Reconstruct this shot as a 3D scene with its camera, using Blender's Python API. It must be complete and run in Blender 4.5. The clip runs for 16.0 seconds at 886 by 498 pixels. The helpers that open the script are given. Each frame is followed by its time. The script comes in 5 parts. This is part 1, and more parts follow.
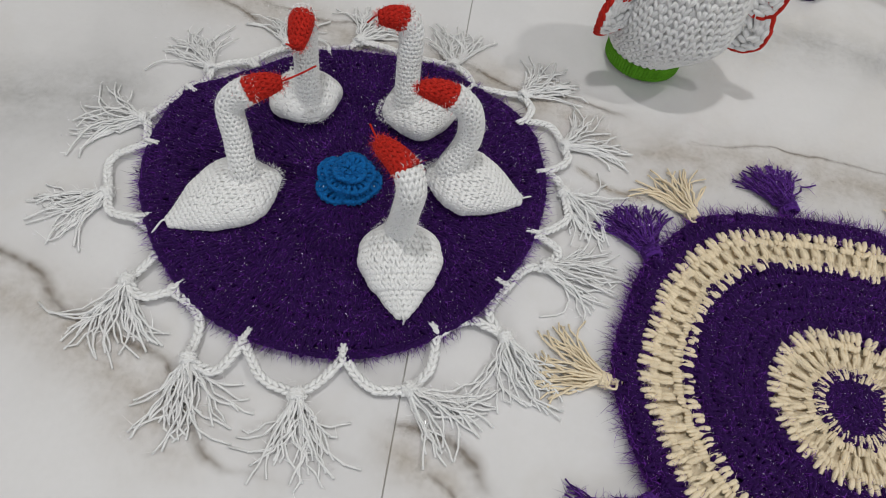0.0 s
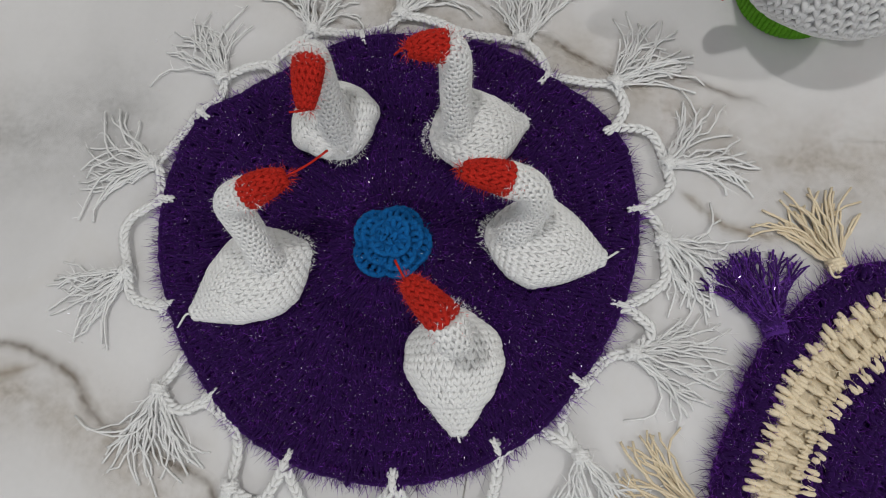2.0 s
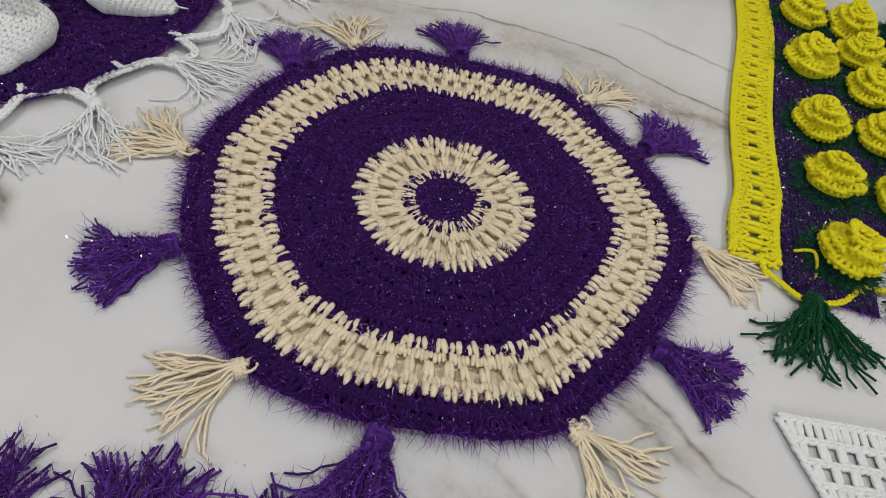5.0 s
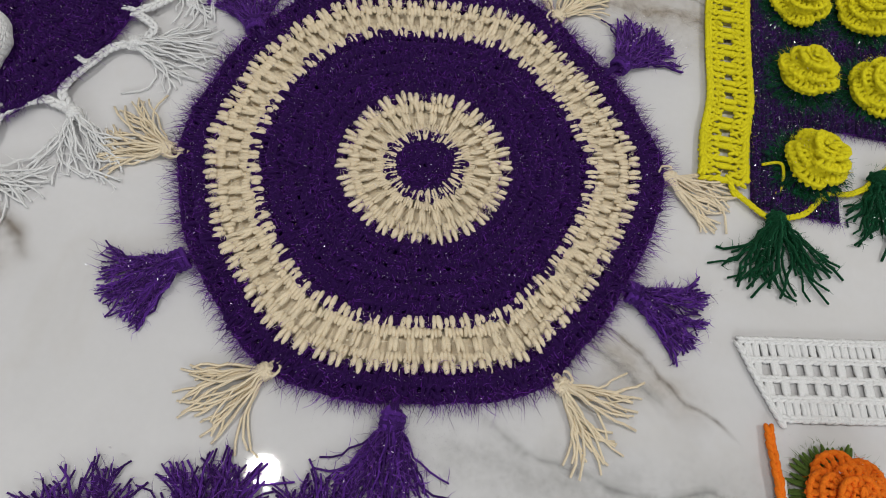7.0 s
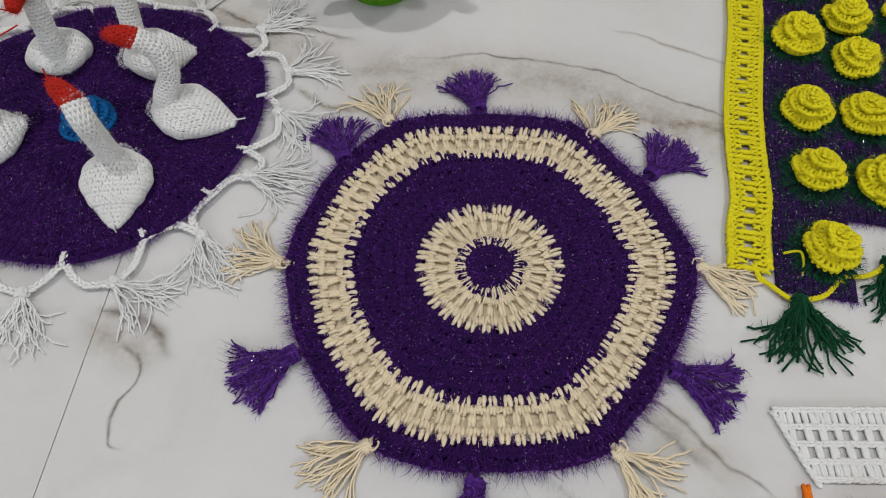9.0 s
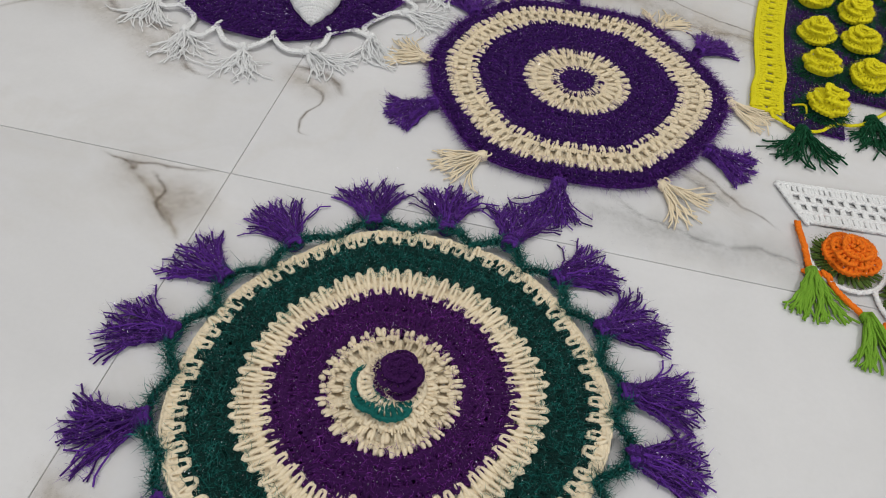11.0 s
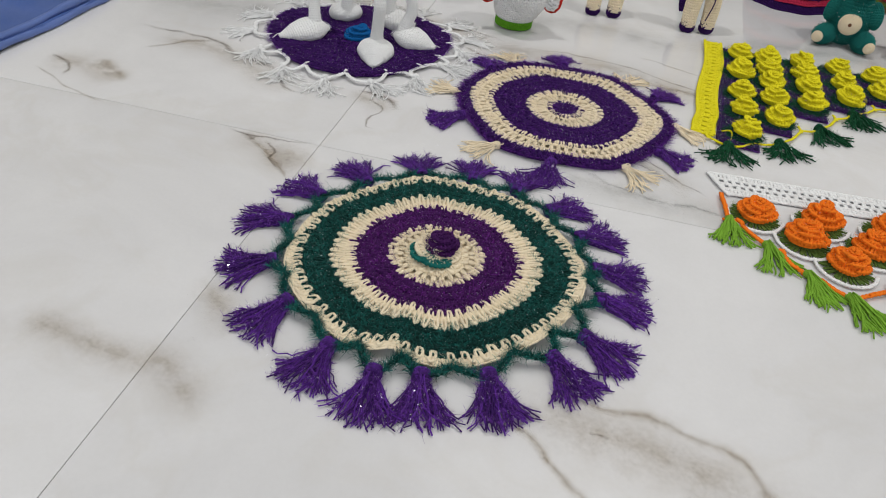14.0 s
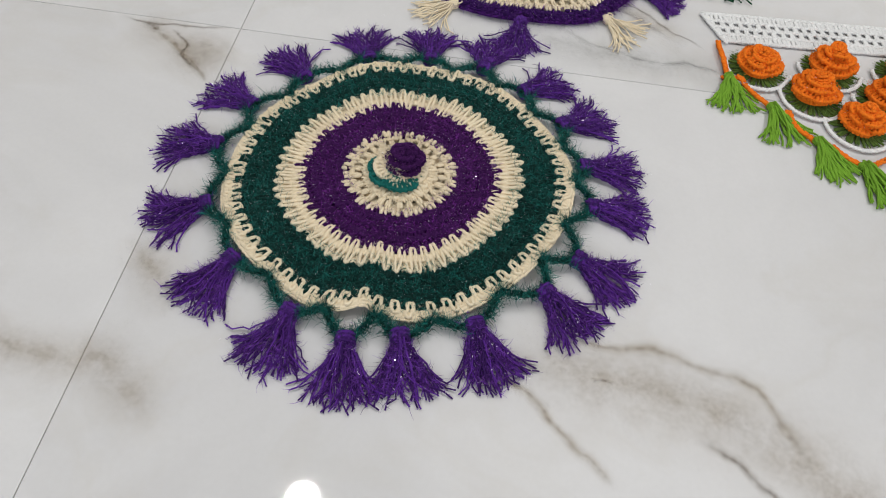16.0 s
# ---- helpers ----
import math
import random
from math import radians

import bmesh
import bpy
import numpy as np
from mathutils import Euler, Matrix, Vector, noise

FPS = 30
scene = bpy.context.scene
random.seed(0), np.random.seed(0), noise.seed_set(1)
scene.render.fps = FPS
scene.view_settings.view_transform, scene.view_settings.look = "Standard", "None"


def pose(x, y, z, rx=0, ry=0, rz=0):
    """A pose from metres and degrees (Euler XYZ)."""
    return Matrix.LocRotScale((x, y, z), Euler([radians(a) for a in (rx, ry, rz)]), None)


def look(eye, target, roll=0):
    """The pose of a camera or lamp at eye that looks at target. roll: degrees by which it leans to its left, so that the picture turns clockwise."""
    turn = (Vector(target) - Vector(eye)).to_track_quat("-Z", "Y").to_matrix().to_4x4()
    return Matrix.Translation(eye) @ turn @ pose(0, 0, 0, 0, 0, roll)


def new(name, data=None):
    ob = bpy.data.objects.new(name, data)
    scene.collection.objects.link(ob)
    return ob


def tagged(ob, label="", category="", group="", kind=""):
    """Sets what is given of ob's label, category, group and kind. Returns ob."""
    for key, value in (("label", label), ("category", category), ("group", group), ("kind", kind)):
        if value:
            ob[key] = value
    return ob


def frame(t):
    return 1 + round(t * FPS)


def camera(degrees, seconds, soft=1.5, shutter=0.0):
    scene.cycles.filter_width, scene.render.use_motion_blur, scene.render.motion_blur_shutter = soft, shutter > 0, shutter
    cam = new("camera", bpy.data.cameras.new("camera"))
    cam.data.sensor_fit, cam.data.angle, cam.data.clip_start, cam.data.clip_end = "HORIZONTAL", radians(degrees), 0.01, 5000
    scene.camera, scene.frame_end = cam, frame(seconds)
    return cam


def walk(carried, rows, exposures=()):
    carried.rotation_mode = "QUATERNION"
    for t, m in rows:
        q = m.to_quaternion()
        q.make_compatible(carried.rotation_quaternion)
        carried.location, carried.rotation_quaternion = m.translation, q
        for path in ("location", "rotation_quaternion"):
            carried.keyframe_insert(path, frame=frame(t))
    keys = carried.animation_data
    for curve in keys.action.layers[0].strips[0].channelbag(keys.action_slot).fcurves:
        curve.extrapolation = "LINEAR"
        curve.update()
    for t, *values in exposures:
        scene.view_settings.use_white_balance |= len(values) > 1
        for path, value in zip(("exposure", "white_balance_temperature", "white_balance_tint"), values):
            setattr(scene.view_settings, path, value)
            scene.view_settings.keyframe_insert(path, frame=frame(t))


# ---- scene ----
# ---- camera ----
cam = camera(65.82, 16.0, soft=1.0)
walk(cam, [
    (0, pose(-0.2321, -0.1925, 0.3802, 34.72, -5.20, 13.48)),
    (0.5, pose(-0.2418, -0.1286, 0.4138, 25.60, -2.54, 16.51)),
    (1, pose(-0.2395, -0.0325, 0.4291, 20.86, 1.13, 15.53)),
    (1.5, pose(-0.2350, 0.0153, 0.4055, 18.05, 2.84, 13.66)),
    (2, pose(-0.2500, 0.0076, 0.3863, 16.19, 4.35, 15.27)),
    (2.5, pose(-0.2155, -0.0146, 0.3864, 21.66, 6.58, 17.66)),
    (3, pose(-0.1572, -0.0446, 0.3730, 25.88, 1.84, 15.75)),
    (3.5, pose(-0.1076, -0.1302, 0.3494, 30.47, -1.48, 12.91)),
    (4, pose(-0.0559, -0.2002, 0.3367, 34.43, -3.07, 11.29)),
    (4.5, pose(-0.0018, -0.2268, 0.3338, 35.00, -5.83, 11.55)),
    (5, pose(0.0455, -0.2568, 0.2907, 40.49, -8.69, 16.17)),
    (5.2, pose(0.0529, -0.2606, 0.2883, 41.11, -9.26, 17.48)),
    (7.3, pose(0.0232, -0.1675, 0.3938, 22.10, -3.44, 9.13)),
    (7.5, pose(0.0145, -0.1525, 0.4087, 21.60, -2.60, 8.34)),
    (8, pose(0.0083, -0.1318, 0.4389, 20.09, -1.98, 6.69)),
    (8.2, pose(0.0089, -0.1338, 0.4507, 21.53, -1.45, 7.80)),
    (10.3, pose(0.0375, -0.4489, 0.4286, 38.57, -0.51, 12.46)),
    (10.5, pose(0.0280, -0.4782, 0.4348, 37.46, -1.36, 13.53)),
    (11, pose(0.0323, -0.5676, 0.4105, 40.33, -4.08, 18.12)),
    (11.5, pose(0.0489, -0.6329, 0.3929, 42.94, -7.12, 19.50)),
    (12, pose(0.0764, -0.6913, 0.3786, 41.74, -8.62, 22.67)),
    (12.5, pose(0.1025, -0.7247, 0.4044, 45.37, -6.08, 26.44)),
    (13, pose(0.1107, -0.7557, 0.4190, 49.58, -5.97, 25.64)),
    (13.5, pose(0.1032, -0.8209, 0.4175, 51.81, -4.82, 21.45)),
    (14, pose(0.0958, -0.8566, 0.4217, 51.75, -5.68, 19.28)),
    (14.5, pose(0.0900, -0.8490, 0.4324, 52.82, -5.13, 17.54)),
    (15, pose(0.0887, -0.8329, 0.4347, 53.66, -4.73, 15.23)),
    (15.5, pose(0.0769, -0.8208, 0.4371, 47.85, -4.35, 14.25)),
    (16, pose(0.0520, -0.7281, 0.4322, 35.66, -3.70, 12.95)),
], exposures=[(0, -0.12), (1, -0.18), (2.5, -0.28), (5, -0.20), (8, -0.24), (10.5, -0.13), (13, -0.05), (16, -0.04)])

# ---- world and lamps ----
world = bpy.data.worlds.new("room_air")
scene.world = world
world.use_nodes = True
world.node_tree.nodes["Background"].inputs["Color"].default_value = (0.9, 0.95, 1.0, 1)
world.node_tree.nodes["Background"].inputs["Strength"].default_value = 0.05
LAMP_SPOTS = [(-0.545, 0.015), (1.40, 0.176)]
LAMP_WATTS = 21.0
FILL_WATTS = 30.0
CEILING = 2.7


def lamp(name, shape, size, watts, colour, m, size_y=None):
    data = bpy.data.lights.new(name, "AREA")
    data.shape, data.size, data.energy, data.color = shape, size, watts, colour
    if size_y:
        data.size_y = size_y
    ob = new(name, data)
    ob.matrix_world = m
    return ob


for spot in LAMP_SPOTS:
    lamp("downlight", "DISK", 0.13, LAMP_WATTS, (1.0, 0.985, 0.95), pose(spot[0], spot[1], CEILING - 0.035))
# Added soft fill from the south; no window is known there.
lamp("south_fill_light", "RECTANGLE", 1.5, FILL_WATTS, (0.93, 0.97, 1.0), look((0.3, -2.85, 1.5), (0.3, 0.0, 0.9)), 1.1)

# ---- materials ----
def material(name):
    mat = bpy.data.materials.new(name)
    mat.use_nodes = True
    return mat, mat.node_tree.nodes, mat.node_tree.links, mat.node_tree.nodes["Principled BSDF"]


def node(nodes, kind, **values):
    n = nodes.new(kind)
    for key, value in values.items():
        n.inputs[key.replace("_", " ")].default_value = value
    return n


def mixed(nodes, links, factor, a, b, mode="MIX"):
    """Mixes two colours; each input is a socket or a value."""
    n = nodes.new("ShaderNodeMix")
    n.data_type, n.blend_type = "RGBA", mode
    for slot, value in ((0, factor), (6, a), (7, b)):
        if isinstance(value, bpy.types.NodeSocket):
            links.new(value, n.inputs[slot])
        else:
            n.inputs[slot].default_value = value
    return n.outputs[2]


def ranged(nodes, links, value, a, b, c=0.0, d=1.0):
    n = nodes.new("ShaderNodeMapRange")
    links.new(value, n.inputs[0])
    for slot, v in zip((1, 2, 3, 4), (a, b, c, d)):
        n.inputs[slot].default_value = v
    return n.outputs[0]


def yarn(name, colour, rough=0.85, sheen=0.22, vary=0.25, fibre=1300.0, strand=0.0, gloss=0.15):
    """Spun yarn: fine fibres, slight colour change along it and from stitch to stitch."""
    mat, nodes, links, bsdf = material(name)
    space = nodes.new("ShaderNodeTexCoord").outputs["Object"]
    fine = node(nodes, "ShaderNodeTexNoise", Scale=fibre, Detail=2.0)
    broad = node(nodes, "ShaderNodeTexNoise", Scale=55.0, Detail=2.0)
    for n in (fine, broad):
        links.new(space, n.inputs["Vector"])
    island = nodes.new("ShaderNodeNewGeometry").outputs["Random Per Island"]
    dark = tuple(c * (1 - vary) for c in colour) + (1,)
    light = tuple(min(1.0, c * (1 + vary * 0.6)) for c in colour) + (1,)
    tone = mixed(nodes, links, ranged(nodes, links, fine.outputs["Fac"], 0.3, 0.7), dark, light)
    tone = mixed(nodes, links, ranged(nodes, links, broad.outputs["Fac"], 0.35, 0.65, 0.0, 0.45), tone, dark)
    tone = mixed(nodes, links, ranged(nodes, links, island, 0, 1, 0.0, 0.4), tone, light)
    # Random strands far lighter, with the thread's highlights put into their colour.
    if strand:
        tone = mixed(nodes, links, ranged(nodes, links, island, 0.45, 1.0, 0.0, 0.85), tone, tuple(min(1.0, c * strand) for c in colour) + (1,))
    links.new(tone, bsdf.inputs["Base Color"])
    bsdf.inputs["Roughness"].default_value = rough
    bsdf.inputs["Specular IOR Level"].default_value = gloss
    bsdf.inputs["Sheen Weight"].default_value = sheen
    bsdf.inputs["Sheen Roughness"].default_value = 0.45
    bsdf.inputs["Sheen Tint"].default_value = tuple(min(1.0, 0.08 + 0.92 * c / max(colour)) for c in colour) + (1,)
    bump = node(nodes, "ShaderNodeBump", Strength=0.9, Distance=0.0007)
    links.new(fine.outputs["Fac"], bump.inputs["Height"])
    links.new(bump.outputs["Normal"], bsdf.inputs["Normal"])
    return mat


def fuzz(name, colour, low=0.45, high=1.9, gloss=0.2):
    """Loose fibres, some dull, some bright; a large high puts glints into the colour."""
    mat, nodes, links, bsdf = material(name)
    island = nodes.new("ShaderNodeNewGeometry").outputs["Random Per Island"]
    tone = mixed(nodes, links, island, tuple(c * low for c in colour) + (1,), tuple(min(0.95, c * high) for c in colour) + (1,))
    links.new(tone, bsdf.inputs["Base Color"])
    bsdf.inputs["Roughness"].default_value = 0.38
    bsdf.inputs["Specular IOR Level"].default_value = gloss
    return mat


def metal(name, colour, rough):
    mat, nodes, links, bsdf = material(name)
    bsdf.inputs["Base Color"].default_value = (*colour, 1)
    bsdf.inputs["Metallic"].default_value = 1.0
    bsdf.inputs["Roughness"].default_value = rough
    return mat


def plaster(name, colour, scale=9.0, rough=0.8):
    mat, nodes, links, bsdf = material(name)
    space = nodes.new("ShaderNodeTexCoord").outputs["Object"]
    broad, fine = node(nodes, "ShaderNodeTexNoise", Scale=scale, Detail=4.0), node(nodes, "ShaderNodeTexNoise", Scale=scale * 40, Detail=2.0)
    for n in (broad, fine):
        links.new(space, n.inputs["Vector"])
    tone = mixed(nodes, links, ranged(nodes, links, broad.outputs["Fac"], 0.3, 0.7), tuple(c * 0.93 for c in colour) + (1,), (*colour, 1))
    links.new(tone, bsdf.inputs["Base Color"])
    bsdf.inputs["Roughness"].default_value = rough
    bump = node(nodes, "ShaderNodeBump", Strength=0.2, Distance=0.002)
    links.new(fine.outputs["Fac"], bump.inputs["Height"])
    links.new(bump.outputs["Normal"], bsdf.inputs["Normal"])
    return mat


def marble():
    """Polished white tile with soft grey clouds and a few beige drifts."""
    mat, nodes, links, bsdf = material("polished_marble_tile")
    offset = nodes.new("ShaderNodeVectorMath")
    offset.operation = "ADD"
    links.new(nodes.new("ShaderNodeTexCoord").outputs["Object"], offset.inputs[0])
    apart = nodes.new("ShaderNodeMath")
    apart.operation = "MULTIPLY"
    links.new(nodes.new("ShaderNodeObjectInfo").outputs["Random"], apart.inputs[0])
    apart.inputs[1].default_value = 40.0
    links.new(apart.outputs[0], offset.inputs[1])
    space = offset.outputs[0]
    warp = node(nodes, "ShaderNodeTexNoise", Scale=2.2, Detail=3.0)
    links.new(space, warp.inputs["Vector"])
    shift = nodes.new("ShaderNodeVectorMath")
    shift.operation = "MULTIPLY_ADD"
    links.new(warp.outputs["Color"], shift.inputs[0])
    shift.inputs[1].default_value = (0.5, 0.5, 0.5)
    links.new(space, shift.inputs[2])
    cloud = node(nodes, "ShaderNodeTexNoise", Scale=3.2, Detail=5.0, Roughness=0.6)
    drift = node(nodes, "ShaderNodeTexNoise", Scale=1.9, Detail=6.0, Roughness=0.62)
    speck = node(nodes, "ShaderNodeTexNoise", Scale=260.0, Detail=2.0)
    for n in (cloud, drift):
        links.new(shift.outputs[0], n.inputs["Vector"])
    links.new(space, speck.inputs["Vector"])
    tone = mixed(nodes, links, ranged(nodes, links, cloud.outputs["Fac"], 0.38, 0.68), (0.722, 0.714, 0.726, 1), (0.637, 0.630, 0.642, 1))
    ridge = nodes.new("ShaderNodeMath")
    ridge.operation = "SUBTRACT"
    links.new(drift.outputs["Fac"], ridge.inputs[0])
    ridge.inputs[1].default_value = 0.5
    fold = nodes.new("ShaderNodeMath")
    fold.operation = "ABSOLUTE"
    links.new(ridge.outputs[0], fold.inputs[0])
    tone = mixed(nodes, links, ranged(nodes, links, fold.outputs[0], 0.0, 0.03, 0.10, 0.0), tone, (0.50, 0.45, 0.37, 1))
    tone = mixed(nodes, links, ranged(nodes, links, speck.outputs["Fac"], 0.3, 0.7, 0.0, 0.05), tone, (0.45, 0.44, 0.42, 1))
    links.new(tone, bsdf.inputs["Base Color"])
    bsdf.inputs["Roughness"].default_value = 0.03
    bsdf.inputs["Specular IOR Level"].default_value = 0.5
    return mat


def vein_stuff(name, colour, most):
    """A vein in the stone: densest along its middle, broken up by noise."""
    mat, nodes, links, bsdf = material(name)
    space = nodes.new("ShaderNodeTexCoord").outputs["Object"]
    edge = nodes.new("ShaderNodeAttribute")
    edge.attribute_name = "depth"
    rough, fine = node(nodes, "ShaderNodeTexNoise", Scale=38.0, Detail=5.0, Roughness=0.7), node(nodes, "ShaderNodeTexNoise", Scale=260.0, Detail=3.0)
    for n in (rough, fine):
        links.new(space, n.inputs["Vector"])
    gain = nodes.new("ShaderNodeMath")
    gain.operation = "MULTIPLY"
    links.new(edge.outputs["Fac"], gain.inputs[0])
    links.new(ranged(nodes, links, rough.outputs["Fac"], 0.22, 0.58), gain.inputs[1])
    alpha = nodes.new("ShaderNodeMath")
    alpha.operation = "MULTIPLY"
    links.new(gain.outputs[0], alpha.inputs[0])
    links.new(ranged(nodes, links, fine.outputs["Fac"], 0.2, 0.7, 0.45 * most, most), alpha.inputs[1])
    links.new(alpha.outputs[0], bsdf.inputs["Alpha"])
    links.new(mixed(nodes, links, fine.outputs["Fac"], (*colour, 1), tuple(c * 0.6 for c in colour) + (1,)), bsdf.inputs["Base Color"])
    bsdf.inputs["Roughness"].default_value = 0.03
    return mat


PURPLE = (0.021, 0.0026, 0.058)
MAT = {
    "purple": yarn("purple_tinsel_yarn", PURPLE, vary=0.35),
    "violet": yarn("violet_tinsel_yarn", (0.036, 0.0046, 0.060), vary=0.35),
    "tassel_purple": yarn("purple_tassel_thread", (0.044, 0.011, 0.115), vary=0.5, strand=3.0),
    "purple_fuzz": fuzz("purple_fuzz", (0.060, 0.010, 0.135), 0.12, 3.2),
    "tassel_fuzz": fuzz("tassel_fuzz", (0.115, 0.034, 0.25), 0.25, 2.2),
    "violet_fuzz": fuzz("violet_fuzz", (0.090, 0.013, 0.135), 0.12, 3.2),
    "cream": yarn("cream_yarn", (0.87, 0.745, 0.55), vary=0.16),
    "cream_fuzz": fuzz("cream_fuzz", (0.90, 0.80, 0.62), 0.85, 1.05, 0.25),
    "white": yarn("white_yarn", (0.84, 0.84, 0.845), vary=0.07),
    "white_fuzz": fuzz("white_fuzz", (0.86, 0.86, 0.87), 0.95, 1.05, 0.25),
    "red": yarn("red_yarn", (0.50, 0.022, 0.014), vary=0.3),
    "red_fuzz": fuzz("red_fuzz", (0.55, 0.03, 0.02)),
    "blue": yarn("bright_blue_yarn", (0.004, 0.115, 0.36), vary=0.3),
    "teal_green": yarn("dark_teal_green_yarn", (0.0016, 0.017, 0.015), vary=0.4),
    "teal_fuzz": fuzz("teal_fuzz", (0.006, 0.064, 0.056), 0.10, 3.6),
    "teal_light": yarn("teal_yarn", (0.008, 0.125, 0.112), vary=0.35),
    "bottle": yarn("bottle_green_yarn", (0.003, 0.042, 0.017), vary=0.45),
    "bottle_fuzz": fuzz("bottle_fuzz", (0.006, 0.075, 0.030), 0.3, 1.9),
    "lime": yarn("leaf_green_yarn", (0.19, 0.38, 0.035), vary=0.35),
    "olive": yarn("olive_green_yarn", (0.09, 0.15, 0.03), vary=0.35),
    "yellow": yarn("yellow_yarn", (0.80, 0.71, 0.018), vary=0.16),
    "yellow_fuzz": fuzz("yellow_fuzz", (0.75, 0.66, 0.05), 0.8, 1.15),
    "orange": yarn("orange_yarn", (0.95, 0.205, 0.014), vary=0.2),
    "dusk": yarn("dark_plum_yarn", (0.016, 0.005, 0.042), vary=0.35),
    "black": yarn("black_yarn", (0.02, 0.02, 0.025), vary=0.3),
    "brown": yarn("brown_yarn", (0.16, 0.07, 0.035), vary=0.3),
    "crimson": yarn("crimson_yarn", (0.40, 0.02, 0.06), vary=0.3),
    "grass": yarn("grass_green_yarn", (0.10, 0.30, 0.015), vary=0.3),
    "tinsel": metal("silver_tinsel", (0.92, 0.90, 0.97), 0.28),
    "marble": marble(),
    "grout": plaster("grey_grout", (0.42, 0.41, 0.39), 60.0),
    "vein_dark": vein_stuff("dark_brown_vein", (0.20, 0.135, 0.075), 0.80),
    "vein_beige": vein_stuff("beige_vein", (0.46, 0.35, 0.22), 0.68),
    "vein_grey": vein_stuff("grey_vein", (0.36, 0.36, 0.35), 0.55),
    "wall": plaster("cream_wall_paint", (0.74, 0.73, 0.70)),
    "ceiling": plaster("white_ceiling_paint", (0.82, 0.82, 0.81)),
    "frame": plaster("white_frame_paint", (0.78, 0.78, 0.77), 20.0, 0.4),
    "chrome": metal("brushed_lamp_rim", (0.8, 0.8, 0.8), 0.3),
}


# ---- mesh helpers ----
rng = np.random.default_rng(7)


class Geo:
    """Collects points and faces of one mesh, with a material slot for each batch."""

    def __init__(self):
        self.points, self.faces, self.slots, self.count = [], [], [], 0

    def add(self, points, faces, slot=0):
        points = np.asarray(points, float).reshape(-1, 3)
        self.points.append(points)
        self.faces.extend([tuple(int(i) + self.count for i in f) for f in faces])
        self.slots.extend([slot] * len(faces))
        self.count += len(points)

    def stamp(self, template, matrices, slot=0):
        """Puts a template at each of the (n, 3, 4) matrices."""
        pts, faces = template
        matrices = np.asarray(matrices, float)
        if not len(matrices):
            return
        placed = np.einsum("nij,kj->nki", matrices[:, :, :3], pts) + matrices[:, None, :, 3]
        base = self.count
        self.points.append(placed.reshape(-1, 3))
        k = len(pts)
        for n in range(len(matrices)):
            off = base + n * k
            self.faces.extend([tuple(i + off for i in f) for f in faces])
        self.slots.extend([slot] * (len(faces) * len(matrices)))
        self.count += k * len(matrices)

    def mesh(self, name, mats):
        me = bpy.data.meshes.new(name)
        pts = np.concatenate(self.points) if self.points else np.zeros((0, 3))
        me.from_pydata(pts.tolist(), [], self.faces)
        for m in mats:
            me.materials.append(MAT[m])
        me.polygons.foreach_set("material_index", self.slots)
        me.polygons.foreach_set("use_smooth", [True] * len(me.polygons))
        me.update()
        return me


def part(name, geo, mats, parent=None, label="", kind=""):
    ob = new(name, geo.mesh(name, mats) if isinstance(geo, Geo) else geo)
    ob.parent = parent
    return tagged(ob, label=label, kind=kind)


def holder(name, place, label, category, group=""):
    ob = new(name)
    ob.empty_display_size = 0.02
    ob.matrix_world = pose(*place)
    return tagged(ob, label, category, group)


def lobe(sides=6):
    """A plump strand of yarn from 0 to 1 along x, of unit half width."""
    xs, rs = (0.03, 0.2, 0.5, 0.8, 0.97), (0.45, 0.9, 1.0, 0.92, 0.5)
    pts = [(-0.02, 0, 0)]
    for x, r in zip(xs, rs):
        pts += [(x, r * math.cos(2 * math.pi * s / sides), r * math.sin(2 * math.pi * s / sides)) for s in range(sides)]
    pts.append((1.02, 0, 0))
    faces = [(0, 1 + (s + 1) % sides, 1 + s) for s in range(sides)]
    for k in range(len(xs) - 1):
        a, b = 1 + k * sides, 1 + (k + 1) * sides
        faces += [(a + s, a + (s + 1) % sides, b + (s + 1) % sides, b + s) for s in range(sides)]
    a, end = 1 + (len(xs) - 1) * sides, len(pts) - 1
    faces += [(a + s, a + (s + 1) % sides, end) for s in range(sides)]
    return np.array(pts, float), faces


LOBE = lobe()


def small_lobe(sides, xs, rs):
    pts = [(-0.02, 0, 0)]
    for x, r in zip(xs, rs):
        pts += [(x, r * math.cos(2 * math.pi * s / sides), r * math.sin(2 * math.pi * s / sides)) for s in range(sides)]
    pts.append((1.02, 0, 0))
    faces = [(0, 1 + (s + 1) % sides, 1 + s) for s in range(sides)]
    for k in range(len(xs) - 1):
        a, b = 1 + k * sides, 1 + (k + 1) * sides
        faces += [(a + s, a + (s + 1) % sides, b + (s + 1) % sides, b + s) for s in range(sides)]
    a, end = 1 + (len(xs) - 1) * sides, len(pts) - 1
    faces += [(a + s, a + (s + 1) % sides, end) for s in range(sides)]
    return np.array(pts, float), faces


FINE = small_lobe(5, (0.08, 0.45, 0.9), (0.7, 1.0, 0.65))
COARSE = small_lobe(4, (0.12, 0.85), (0.9, 0.9))


